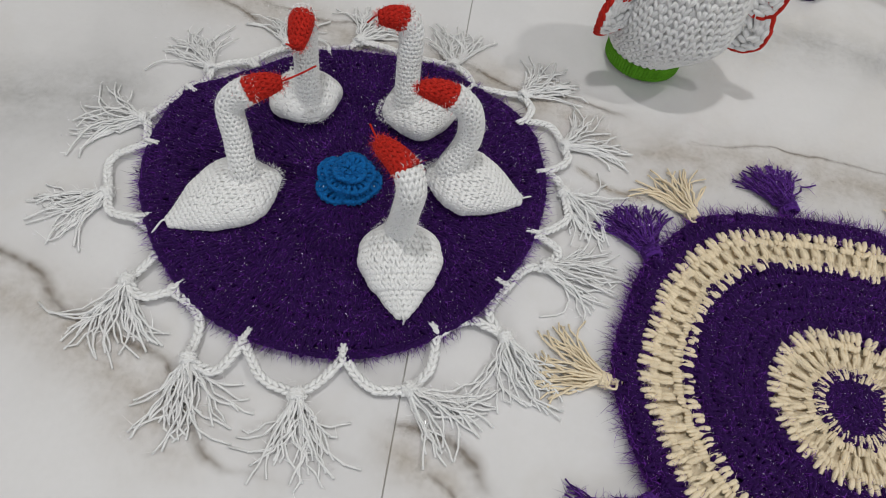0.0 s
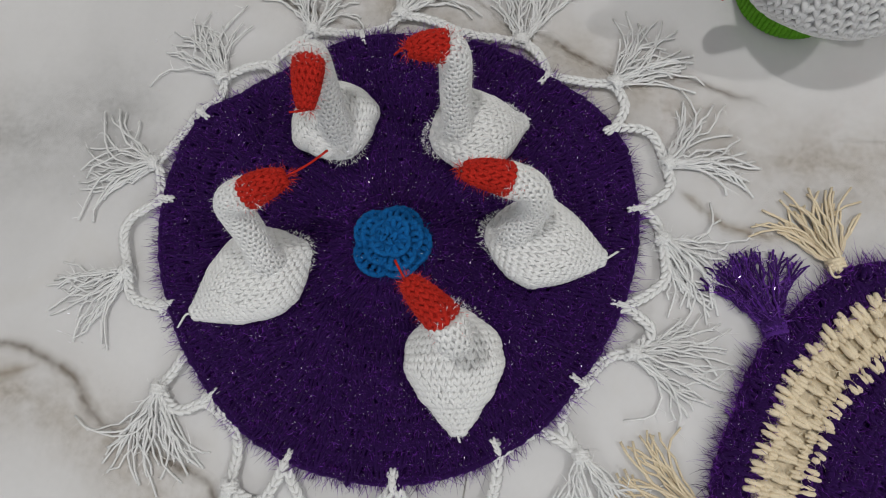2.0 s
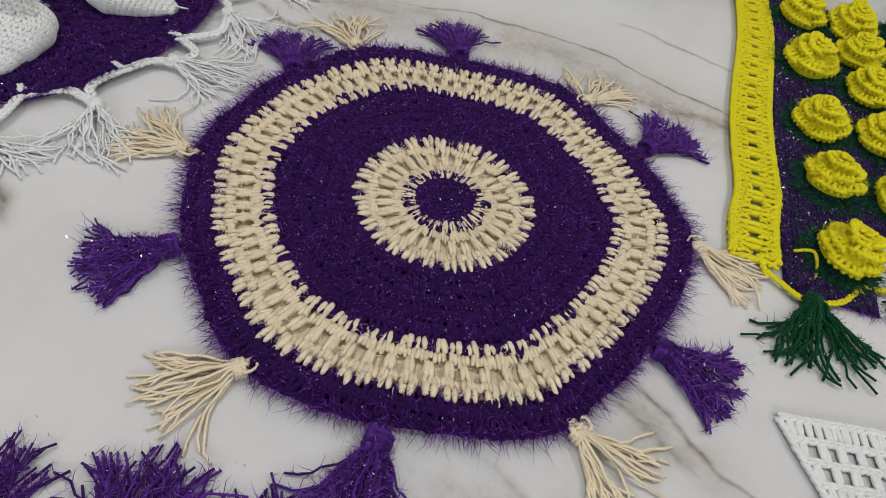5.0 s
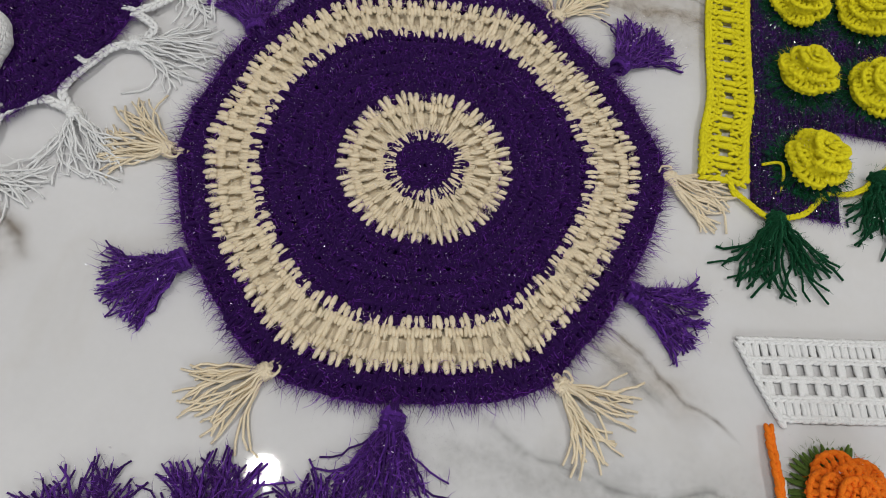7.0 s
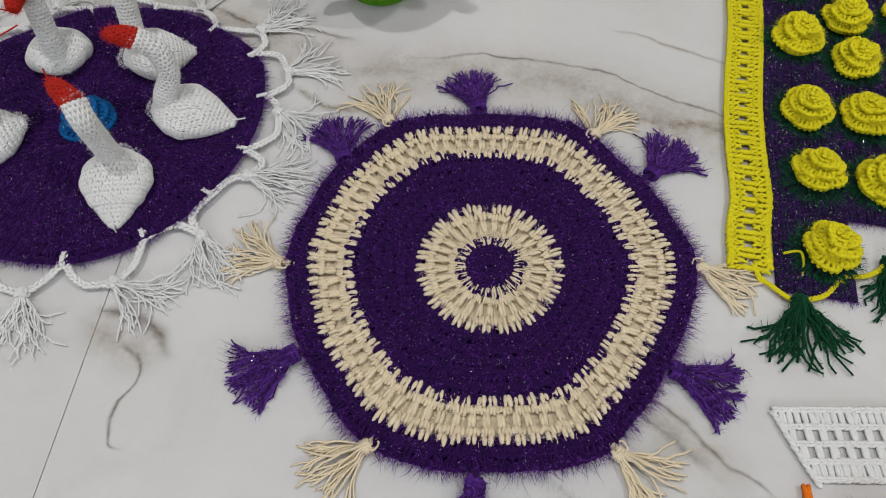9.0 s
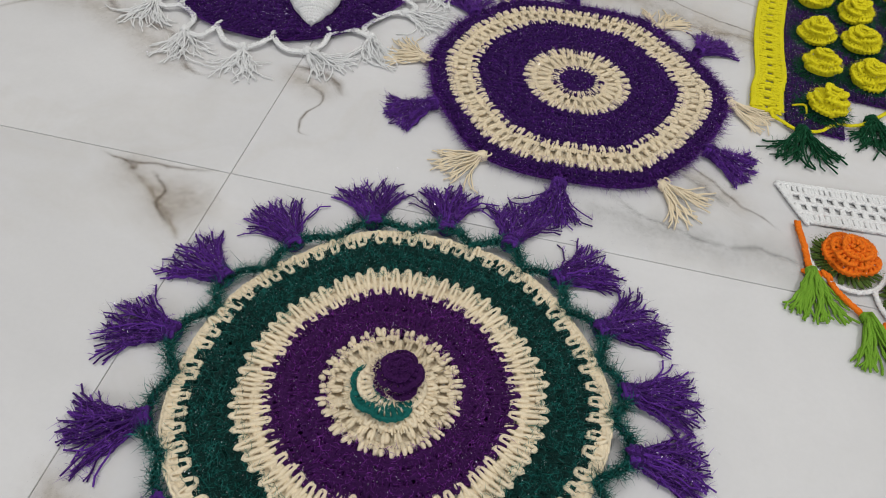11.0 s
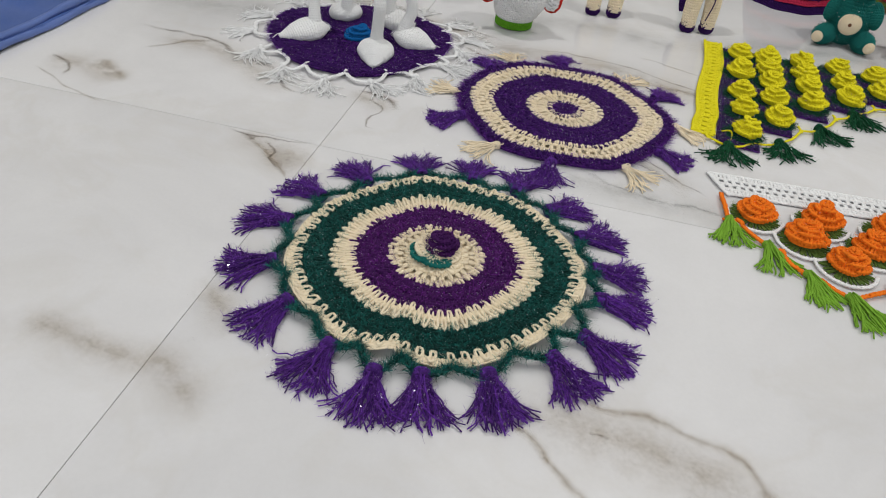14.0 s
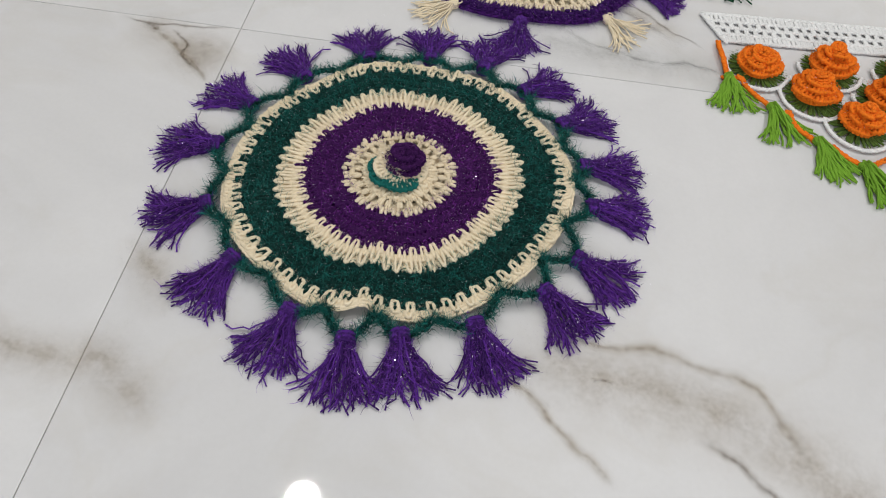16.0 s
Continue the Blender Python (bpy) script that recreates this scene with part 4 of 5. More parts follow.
def cream_band(cloth, parent, r0, r1, teeth):
    """An openwork band: short plump stitches in five rows over a sunken ground, a line of hollows in the middle and teeth on both rims."""
    g = Geo()
    deep = r1 - r0
    cloth.sheet(g, r0 + 0.08 * deep, r1 - 0.08 * deep, 0, drop=0.0030, thick=0.0010)
    outer = int(teeth * 1.05)
    # count, from, to, turn, lift, places across one stitch
    rows = ((teeth, -0.13, 0.15, 0.0, 0.0027, (-0.19, 0.19)), (teeth, 0.07, 0.34, 0.0, 0.0012, (-0.36, -0.12, 0.12, 0.36)), (teeth, 0.27, 0.70, 0.5, 0.0006, (-0.13, 0.13)), (outer, 0.64, 0.90, 0.0, 0.0012, (-0.36, -0.12, 0.12, 0.36)), (outer, 0.82, 1.13, 0.0, 0.0024, (-0.18, 0.18)))
    for n, f0, f1, turn, lift, places in rows:
        step = 2 * math.pi / n
        near, far = max(0.002, r0 + deep * f0), r0 + deep * f1
        wide = min(0.0019, max(0.0010, (0.21 if len(places) == 2 else 0.17) * step * (near + far) / 2))
        centre = (np.arange(n) + turn) * step + rng.normal(0, 0.07 * step, n)
        for place in places:
            e0, e1 = rng.normal(0, 0.0008, n), rng.normal(0, 0.0008, n)
            slant = rng.normal(0, 0.05 * step, n) - 0.04 * step * math.copysign(1, place)
            p0 = cloth.place(near + e0, centre + place * step + slant, lift)
            p1 = cloth.place(far + e1, centre + place * step - slant * 0.4, lift)
            p0[:, 2] += rng.normal(0, 0.0005, n)
            p1[:, 2] += rng.normal(0, 0.0005, n)
            g.stamp(FINE, spans(p0, p1, wide * rng.uniform(0.85, 1.2, n), wide * rng.uniform(0.9, 1.4, n)), 0)
    cloth.fluff(g, int(620000 * (r1 * r1 - r0 * r0)), r0 - 0.001, r1 + 0.001, 0.0048, 1, 0.00015, lift=0.0030)
    cloth.glitter(g, int(45000 * (r1 * r1 - r0 * r0)), r0, r1, 2, 0.00026)
    part("crochet_band", g, ["cream", "cream_fuzz", "tinsel"], parent, "cream openwork band")


purple_rounds(cloth, ring_mat, (0.0, 0.011, 0.0225))
cream_band(cloth, ring_mat, 0.0215, 0.0510, 29)
purple_rounds(cloth, ring_mat, (0.0490, 0.0665, 0.0840, 0.1030))
cream_band(cloth, ring_mat, 0.1030, 0.1300, 76)
purple_rounds(cloth, ring_mat, (0.1290, 0.1468), rim=True)
for a, r, aim in ((149, 0.146, 140), (102, 0.147, 104), (43, 0.150, 47), (-23, 0.140, -20), (-85, 0.149, -86), (-143, 0.146, -142)):
    knot = polar(a, r + 0.006, 0.005)
    way = polar(aim, 0.205, 0.005) - knot
    tassel(ring_mat, knot, knot + way * (0.047 / np.linalg.norm(way)), 74, 0.00070, ("tassel_purple", "tassel_purple", "tassel_fuzz"), fan=0.60, fuzzy=19, curl=0.24, start=polar(a, r - 0.012, 0.005), knot_size=0.0050, height=0.012, vary=0.10)
for a, r, aim in ((130, 0.160, 127), (64, 0.153, 69), (10, 0.154, 3), (-50, 0.155, -45), (-112, 0.154, -120), (-171, 0.154, -176)):
    knot = polar(a, r, 0.004)
    way = polar(aim, 0.205, 0.004) - knot
    tuft = tassel(ring_mat, knot, knot + way * (0.046 / np.linalg.norm(way)), 34, 0.00085, ("cream", "cream", "cream_fuzz"), fan=0.74, curl=0.32, start=polar(a, r - 0.010, 0.004), knot_size=0.0038, height=0.009, label="cream thread tassel", vary=0.2)
    loop = Geo()
    n = polar(a + 90, 0.0045)
    out = polar(a, 0.005)
    tube(loop, curve_through([knot + n * 0.2 + (0, 0, 0.003), knot + n * 1.2 + out * 0.2 + (0, 0, 0.005), knot + n * 1.3 - out * 1.0 + (0, 0, 0.004), knot - out * 1.3 + (0, 0, 0.002)], 6), 0.0008, 0, 6)
    part("loop", loop, ["cream"], tuft)

# ---- green, cream and purple mat with the rose ----
C3 = (-0.0405, -0.3620)
rose_mat = holder("round_mat", (*C3, 0), "green, cream and purple ringed crocheted mat, slightly ruffled, with purple tassels", "mat")
cloth = Cloth(0.1375, [(-150, 0.1405), (-136, 0.1395), (-118, 0.1360), (-102, 0.1390), (-92, 0.1330), (-87, 0.1240), (-82, 0.1320), (-66, 0.1355), (-46, 0.1341), (-19, 0.1340), (11, 0.1421), (34, 0.1416), (63, 0.1386), (86, 0.1364), (110, 0.1336), (140, 0.1332), (168, 0.1339), (-167, 0.1384)], dome=0.006, wave=0.008, base=0.0050)


def cream_teeth(cloth, parent, r0, r1, teeth, edge=False):
    """A cream round whose paired strands stand apart like teeth over the darker round inside it."""
    g = Geo()
    reach = min(r1 - 0.003, r0 + 0.0105)
    step = 2 * math.pi / teeth
    centre = np.arange(teeth) * step + rng.normal(0, 0.08 * step, teeth)
    wide = min(0.0018, 0.19 * step * r0)
    for side in (-1, 1):
        p0 = cloth.place(r0 - 0.001 + rng.normal(0, 0.0008, teeth), centre + side * step * 0.17, 0.0026)
        p1 = cloth.place(reach + rng.normal(0, 0.0006, teeth), centre + side * step * (0.24 + rng.normal(0, 0.05, teeth)), 0.0022)
        g.stamp(LOBE, spans(p0, p1, wide * rng.uniform(0.85, 1.15, teeth), wide * 1.2), 0)
    p0 = cloth.place(r0 + 0.0002, centre - step * 0.20, 0.0028)
    p1 = cloth.place(r0 + 0.0002, centre + step * 0.20, 0.0028)
    g.stamp(FINE, spans(p0, p1, wide * 0.9, wide), 0)
    cloth.sheet(g, reach - 0.0050, r1, 0, drop=-0.0002, thick=0.0022)
    cloth.posts(g, int(teeth * 1.15), reach - 0.0045, r1 + (0 if edge else 0.0020), 0.0020, 0, spread=1.1, lift=0.0010, jitter=1.0)
    cloth.bar(g, int(2 * math.pi * reach / 0.0052), reach - 0.0012, 0.0036, 0, 0.0006)
    cloth.bar(g, int(2 * math.pi * r1 / 0.0056), r1 - 0.0016, 0.0034, 0, 0.0008)
    if edge:
        cloth.bar(g, int(2 * math.pi * r1 / 0.0046), r1 + 0.0012, 0.0021, 0, 0.0002)
    cloth.fluff(g, int(480000 * (r1 * r1 - r0 * r0)), r0 - 0.001, r1 + 0.001, 0.0040, 1, 0.00012, lift=0.0030)
    cloth.glitter(g, int(26000 * (r1 * r1 - r0 * r0)), r0, r1, 2, 0.00026)
    part("crochet_round", g, ["cream", "cream_fuzz", "tinsel"], parent, "cream round with tooth-like stitches")


cream_teeth(cloth, rose_mat, 0.010, 0.027, 16)
cream_band(cloth, rose_mat, 0.0245, 0.0445, 26)
purple_rounds(cloth, rose_mat, (0.0425, 0.0590, 0.0780), names=("violet", "violet_fuzz"), hair=0.0056)
cream_teeth(cloth, rose_mat, 0.0765, 0.0965, 58)
purple_rounds(cloth, rose_mat, (0.0945, 0.1110, 0.1290), names=("teal_green", "teal_fuzz"), density=1.15, hair=0.0078)
cream_teeth(cloth, rose_mat, 0.1255, 0.1375, 66, edge=True)
KNOTS3 = [(141, 0.148), (116, 0.151), (94, 0.152), (75, 0.159), (58, 0.157), (39, 0.158), (20, 0.157), (4, 0.159), (-16, 0.159), (-31, 0.155), (-54, 0.149), (-75, 0.148), (-89, 0.155), (-106, 0.150), (-131, 0.149), (-153, 0.153), (-177, 0.155), (163, 0.153)]
AIMS3 = [139, 116, 97, 79, 54, 38, 19, 5, -17, -33, -56, -73, -86, -104, -125, -151, -177, 162]
for (a, r), aim in zip(KNOTS3, AIMS3):
    knot = polar(a, r, 0.0055)
    way = polar(aim, 0.215, 0.0055) - knot
    tassel(rose_mat, knot, knot + way * (0.051 / np.linalg.norm(way)), 74, 0.00072, ("tassel_purple", "tassel_purple", "tassel_fuzz"), fan=0.54, fuzzy=19, curl=0.24, knot_size=0.0056, height=0.015, vary=0.20)
g = Geo()
for i in range(18):
    (a, r), (b, q) = KNOTS3[i], KNOTS3[(i + 1) % 18]
    turn = ((a - b + 180) % 360) - 180
    mid = a - turn / 2
    edge = cloth.place(0.1385, radians(mid), 0.0015)
    for end in (polar(a, r, 0.006), polar(b, q, 0.006)):
        out = edge / np.linalg.norm(edge[:2])
        sag = (edge + end) / 2 + out * (0.0035, 0.0035, 0) + (0, 0, 0.001)
        line = curve_through([edge, sag, end], 8)
        chain(g, line, 0.0032, 0)
        n = 560
        roots = line[rng.integers(0, len(line), n)] + rng.normal(0, 0.0022, (n, 3)) * (1, 1, 0.4)
        ways = rng.normal(0, 1, (n, 3))
        ways[:, 2] = np.abs(ways[:, 2])
        hairs(g, roots, ways, 0.0088, 0.00022, 1, 0.1)
        flakes(g, roots[:40] + (0, 0, 0.002), 0.00026, 2)
part("edge_cord", g, ["teal_green", "teal_fuzz", "tinsel"], rose_mat, "dark green fuzzy chain loops")
add_rose(rose_mat, rose_meshes("teal_petals", 0.0235, 0.010, "teal_light", 31, tiers=1), (-0.003, -0.004, 0.0120), 200, tilt=(10, -6))
add_rose(rose_mat, rose_meshes("cream_petals", 0.0222, 0.013, "cream", 32, tiers=1), (0.0, 0.001, 0.0145), 80, tilt=(8, -4))
add_rose(rose_mat, rose_meshes("purple_rose", 0.0175, 0.016, "violet", 33), (0.003, 0.005, 0.0175), 10)


# ---- yellow rose pennant ----
def field(geo, lo, hi, step, thick, slot, base=0.003, along="y"):
    """Rows of paired upright strands filling a rectangle, with a dense ground below."""
    xs = np.arange(lo[0] + step / 2, hi[0], step)
    ys = np.arange(lo[1], hi[1] - 0.002, 0.0125)
    px, py = (q.ravel() for q in np.meshgrid(xs, ys))
    n = len(px)
    px, py = px + rng.normal(0, 0.0004, n), py + rng.normal(0, 0.0008, n)
    for sign in (-1, 1):
        p0 = np.stack([px + sign * thick * 0.7, py - 0.001, base + rng.normal(0, 0.0003, n)], 1)
        p1 = np.stack([px + sign * thick, np.minimum(py + 0.0135, hi[1]), base + 0.001 + rng.normal(0, 0.0003, n)], 1)
        geo.stamp(LOBE, spans(p0, p1, thick * 1.15, thick), slot)
    box(geo, (lo[0], lo[1], 0.0006), (hi[0], hi[1], base - 0.0004), slot, 0.001)


def field_fluff(geo, lo, hi, count, length, slot, bright):
    p = np.stack([rng.uniform(lo[0], hi[0], count), rng.uniform(lo[1], hi[1], count), rng.uniform(0.003, 0.005, count)], 1)
    ways = rng.normal(0, 1, (count, 3))
    ways[:, 2] = np.abs(ways[:, 2]) * 0.8
    hairs(geo, p, ways, length, 0.00013, slot)
    flakes(geo, p[: count // 9] + (0, 0, 0.002), 0.00028, bright)


pennant = holder("rose_pennant", (0.30, 0.25, 0), "dark crocheted pennant of yellow roses with green tassels", "wall hanging")
PO = np.array([0.30, 0.25, 0])
COLUMNS = [
    (0.2430, [0.385, 0.306, 0.220, 0.154, 0.084]),
    (0.2890, [0.392, 0.338, 0.287, 0.222, 0.155]),
    (0.3440, [0.406, 0.350, 0.300, 0.234]),
    (0.4050, [0.418, 0.352, 0.290]),
    (0.4640, [0.416, 0.348]),
    (0.5150, [0.410, 0.350]),
    (0.5700, [0.400]),
]
for i, (x, ys) in enumerate(COLUMNS):
    g = Geo()
    lo, hi = (x - 0.0275 - PO[0], min(ys) - 0.036 - PO[1]), (x + 0.0300 - PO[0], 0.422 + 0.003 * i - PO[1])
    field(g, lo, hi, 0.0062, 0.0016, 0)
    area = (hi[0] - lo[0]) * (hi[1] - lo[1])
    field_fluff(g, lo, hi, int(420000 * area), 0.006, 1, 2)
    n = 260
    edge = np.stack([rng.uniform(lo[0], hi[0], n), np.where(rng.uniform(size=n) < 0.6, lo[1], hi[1]), np.full(n, 0.003)], 1)
    ways = rng.normal(0, 0.6, (n, 3)) + np.stack([0 * edge[:, 0], np.where(edge[:, 1] > 0.5 * (lo[1] + hi[1]), 1, -1), 0 * edge[:, 0]], 1)
    ways[:, 2] = np.abs(ways[:, 2]) * 0.4
    hairs(g, edge, ways, 0.008, 0.00014, 1)
    field_fluff(g, lo, hi, int(260000 * area), 0.006, 3, 2)
    part("crochet_panel", g, ["dusk", "purple_fuzz", "tinsel", "bottle_fuzz"], pennant, "dark purple fuzzy crochet column")
yellow_roses = [rose_meshes("yellow_rose", 0.0220, 0.0235, "yellow", 40 + k) for k in range(3)]
leaf_meshes = []
for k in range(2):
    g = Geo()
    n = 40
    a = np.arange(n) * 2 * np.pi / n + rng.normal(0, 0.05, n)
    e = np.stack([np.cos(a), np.sin(a), 0 * a], 1)
    g.stamp(LOBE, spans(e * 0.008 + (0, 0, 0.002), e * rng.uniform(0.0225, 0.027, (n, 1)) + (0, 0, 0.002), 0.0019, 0.0015), 0)
    m = 700
    a = rng.uniform(0, 2 * np.pi, m)
    e = np.stack([np.cos(a), np.sin(a), 0 * a], 1)
    hairs(g, e * rng.uniform(0.018, 0.026, (m, 1)) + (0, 0, 0.003), e + rng.normal(0, 0.5, (m, 3)) * (1, 1, 0.5) + (0, 0, 0.3), 0.0080, 0.00017, 1)
    leaf_meshes.append(g.mesh("leaf_round", ["bottle", "bottle_fuzz"]))
k = 0
for x, ys in COLUMNS:
    for j, y in enumerate(ys):
        xx = x + 0.0022 * j
        place = (xx - PO[0], y - PO[1], 0.0070)
        rose = add_rose(pennant, yellow_roses[k % 3], place, 67 * k, rng.uniform(0.94, 1.06), (rng.uniform(-9, 9), rng.uniform(-9, 9)))
        leaf = new("leaf_round", leaf_meshes[k % 2])
        leaf.parent = pennant
        leaf.matrix_local = pose(place[0], place[1], 0.0028, 0, 0, 40 * k)
        k += 1
# Yellow band along the straight side, with a row of eyelets
g = Geo()
ys = np.arange(0.062, 0.440, 0.0052)
for i, y in enumerate(ys):
    sway = 0.003 * math.sin(y * 23.0) + (0.006 * smooth((0.135 - y) / 0.05) * -1)
    wide = 0.0145 + 0.002 * smooth((0.135 - y) / 0.05)
    cx = 0.2005 + sway + 0.004 * (y - 0.25)
    for a, b in ((-wide, -wide * 0.5), (-wide * 0.62, -0.0030), (0.0030, wide * 0.62), (wide * 0.5, wide)):
        for tilt in (-0.0022, 0.0022):
            jit = rng.normal(0, 0.0006, 6)
            p0, p1 = np.array([cx + a + jit[0], y + jit[1] - tilt, 0.0042 + jit[4]]) - PO, np.array([cx + b + jit[2], y + jit[3] + tilt, 0.0048 + jit[5]]) - PO
            g.stamp(FINE, spans([p0], [p1], 0.0017, 0.0017), 0)
    if i % 3 != 1:
        p0, p1 = np.array([cx - 0.006, y, 0.0040]) - PO, np.array([cx + 0.006, y, 0.0040]) - PO
        g.stamp(LOBE, spans([p0], [p1], 0.0024, 0.0022), 0)
for off in (-1, 1):
    line = [np.array([0.2005 + 0.003 * math.sin(y * 23.0) - 0.006 * smooth((0.135 - y) / 0.05) + 0.004 * (y - 0.25) + off * 0.0138, y, 0.0050]) - PO for y in ys]
    chain(g, line, 0.0030, 0)
n = 900
p = np.stack([0.2005 + rng.uniform(-0.016, 0.016, n), rng.uniform(0.06, 0.43, n), np.full(n, 0.006)], 1) - PO
hairs(g, p, rng.normal(0, 1, (n, 3)) * (1, 1, 0.5) + (0, 0, 0.3), 0.0035, 0.0001, 1)
part("yellow_band", g, ["yellow", "yellow_fuzz"], pennant, "yellow crocheted band with a row of eyelets")
# Cord and tassels along the slanted side
KN = [(0.2300, 0.040), (0.2980, 0.086), (0.3560, 0.165), (0.4110, 0.248), (0.4970, 0.322), (0.5700, 0.335)]
TI = [(0.2030, 0.056), (0.2620, 0.066), (0.3310, 0.144), (0.3850, 0.216), (0.4500, 0.290), (0.5350, 0.342), (0.5950, 0.352)]
g = Geo()
for i, (x, y) in enumerate(KN):
    b = np.array([x, y, 0.0035]) - PO
    for tie in (TI[i], TI[i + 1]):
        a = np.array([*tie, 0.0040]) - PO
        chain(g, curve_through([a, (a + b) / 2 + (0.003, -0.004, 0.0005), b], 8), 0.0024, 0)
    a = np.array([*TI[i], 0.0040]) - PO
    chain(g, [a + (-0.004, 0.010, 0.002), a], 0.0024, 0)
tail = np.array([0.221, 0.078, 0.006]) - PO
tube(g, curve_through([tail, tail + (0.012, 0.002, 0.002), tail + (0.014, -0.012, -0.002), tail + (0.010, -0.018, -0.003)], 6), 0.0011, 0, 6)
part("edge_cord", g, ["yellow"], pennant, "yellow chain cord")
for i, (x, y) in enumerate(KN):
    knot = np.array([x, y, 0.0035]) - PO
    aim = radians((-80, -68, -62, -58, -75, -70)[i])
    tip = knot + np.array([math.cos(aim), math.sin(aim), 0]) * 0.050
    green = i not in (4,)
    mats = ("bottle", "bottle", "bottle_fuzz") if green else ("yellow", "yellow", "yellow_fuzz")
    tassel(pennant, knot, tip, 52, 0.00095, mats, fan=0.88, fuzzy=9 if green else 0, curl=0.30, knot_size=0.0046, height=0.011, vary=0.30, label="" if green else "yellow thread tassel")

# ---- white and orange rose pennant ----
lace = holder("rose_pennant", (0.33, -0.11, 0), "white lace pennant with orange roses and leaf-green tassels", "wall hanging")
LO = np.array([0.33, -0.11, 0])
A, B, WIDE = np.array([0.207, -0.0430, 0]), np.array([0.500, 0.0085, 0]), 0.0445
ux = (B - A) / np.linalg.norm(B - A)
uy = np.array([-ux[1], ux[0], 0])
long = np.linalg.norm(B - A)
g = Geo()
for row in range(5):
    off = -WIDE * row / 4
    skip = 0.017 * row / 4
    line = [A + ux * s + uy * off + (0, 0, 0.0022) - LO for s in np.linspace(skip, long - skip, 30)]
    chain(g, np.array(line), 0.0029, 0)
for row in range(4):
    for i, s in enumerate(np.arange(0.004 + 0.017 * (row + 0.5) / 4, long - 0.012, 0.0098 if row in (1, 2) else 0.0048)):
        for d in (-0.0009, 0.0009):
            p0 = A + ux * (s + d) + uy * (-WIDE * row / 4) + (0, 0, 0.0020) - LO
            p1 = A + ux * (s + d + rng.normal(0, 0.0005)) + uy * (-WIDE * (row + 1) / 4) + (0, 0, 0.0022) - LO
            g.stamp(LOBE, spans([p0], [p1], 0.0020 if row in (1, 2) else 0.00155, 0.0012), 0)
edge = [A + (0, 0, 0.0025) - LO, A + ux * 0.008 - uy * 0.023 + (0, 0, 0.003) - LO, A + ux * 0.017 - uy * WIDE + (0, 0, 0.0025) - LO]
chain(g, curve_through(edge, 8), 0.0026, 0)
part("lace_band", g, ["white"], lace, "white open lace band")
ORANGE = [(0.263, -0.119), (0.336, -0.099), (0.411, -0.087), (0.315, -0.147), (0.386, -0.133), (0.355, -0.177)]
orange_roses = [rose_meshes("orange_rose", 0.0225, 0.022, "orange", 60 + k) for k in range(3)]
g = Geo()
for n, (x, y) in enumerate(ORANGE):
    c = np.array([x, y, 0]) - LO
    m = 46
    a = np.arange(m) * 2 * np.pi / m + rng.normal(0, 0.04, m)
    e = np.stack([np.cos(a), np.sin(a), 0 * a], 1)
    g.stamp(LOBE, spans(c + e * 0.009 + (0, 0, 0.0022), c + e * rng.uniform(0.025, 0.030, (m, 1)) + (0, 0, 0.0022), 0.0016, 0.0012), 0)
    h = 220
    a = rng.uniform(0, 2 * np.pi, h)
    e = np.stack([np.cos(a), np.sin(a), 0 * a], 1)
    hairs(g, c + e * rng.uniform(0.02, 0.029, (h, 1)) + (0, 0, 0.003), e + rng.normal(0, 0.5, (h, 3)) * (1, 1, 0.4) + (0, 0, 0.25), 0.0045, 0.00012, 0)
part("leaf_ground", g, ["olive"], lace, "olive green crochet under the roses")
for n, (x, y) in enumerate(ORANGE):
    add_rose(lace, orange_roses[n % 3], (x - LO[0], y - LO[1], 0.0036), 80 * n, rng.uniform(0.95, 1.06), (rng.uniform(-8, 8), rng.uniform(-8, 8)))
g = Geo()
for x, y in ORANGE:
    c = np.array([x, y, 0]) - LO
    arc = np.radians(np.linspace(175, 345, 16))
    chain(g, np.stack([c[0] + 0.031 * np.cos(arc), c[1] + 0.033 * np.sin(arc), np.full(16, 0.0030)], 1), 0.0026, 0)
part("scallop_edging", g, ["white"], lace, "white scalloped chain edging")
KL = [(0.234, -0.144), (0.274, -0.176), (0.314, -0.211), (0.352, -0.232), (0.396, -0.203), (0.436, -0.168), (0.468, -0.118)]
TL = [(0.224, -0.088), (0.249, -0.149), (0.290, -0.176), (0.326, -0.212), (0.372, -0.219), (0.414, -0.172), (0.446, -0.125), (0.480, -0.075)]
g = Geo()
for i, (x, y) in enumerate(KL):
    b = np.array([x, y, 0.0032]) - LO
    for tie in (TL[i], TL[i + 1]):
        a = np.array([*tie, 0.0036]) - LO
        chain(g, curve_through([a, (a + b) / 2 + (rng.uniform(-0.008, 0.006), rng.uniform(-0.009, 0.005), 0.002), b], 8), 0.0033, 0)
part("edge_cord", g, ["orange"], lace, "orange chain cord in loops")
for i, (x, y) in enumerate(KL):
    knot = np.array([x, y, 0.0032]) - LO
    aim = radians((-82, -66, -58, -52, -48, -30, -20)[i])
    tip = knot + np.array([math.cos(aim), math.sin(aim), 0]) * 0.050
    tassel(lace, knot, tip, 60, 0.00105, ("lime", "lime", "lime"), fan=0.56, curl=0.22, knot_size=0.0036, height=0.011, vary=0.16)


# ---- toys at the back ----
def settle(geo, name, mats, place, label, category, group=""):
    ob = part(name, geo, mats)
    ob.matrix_world = pose(*place)
    return tagged(ob, label, category, group)


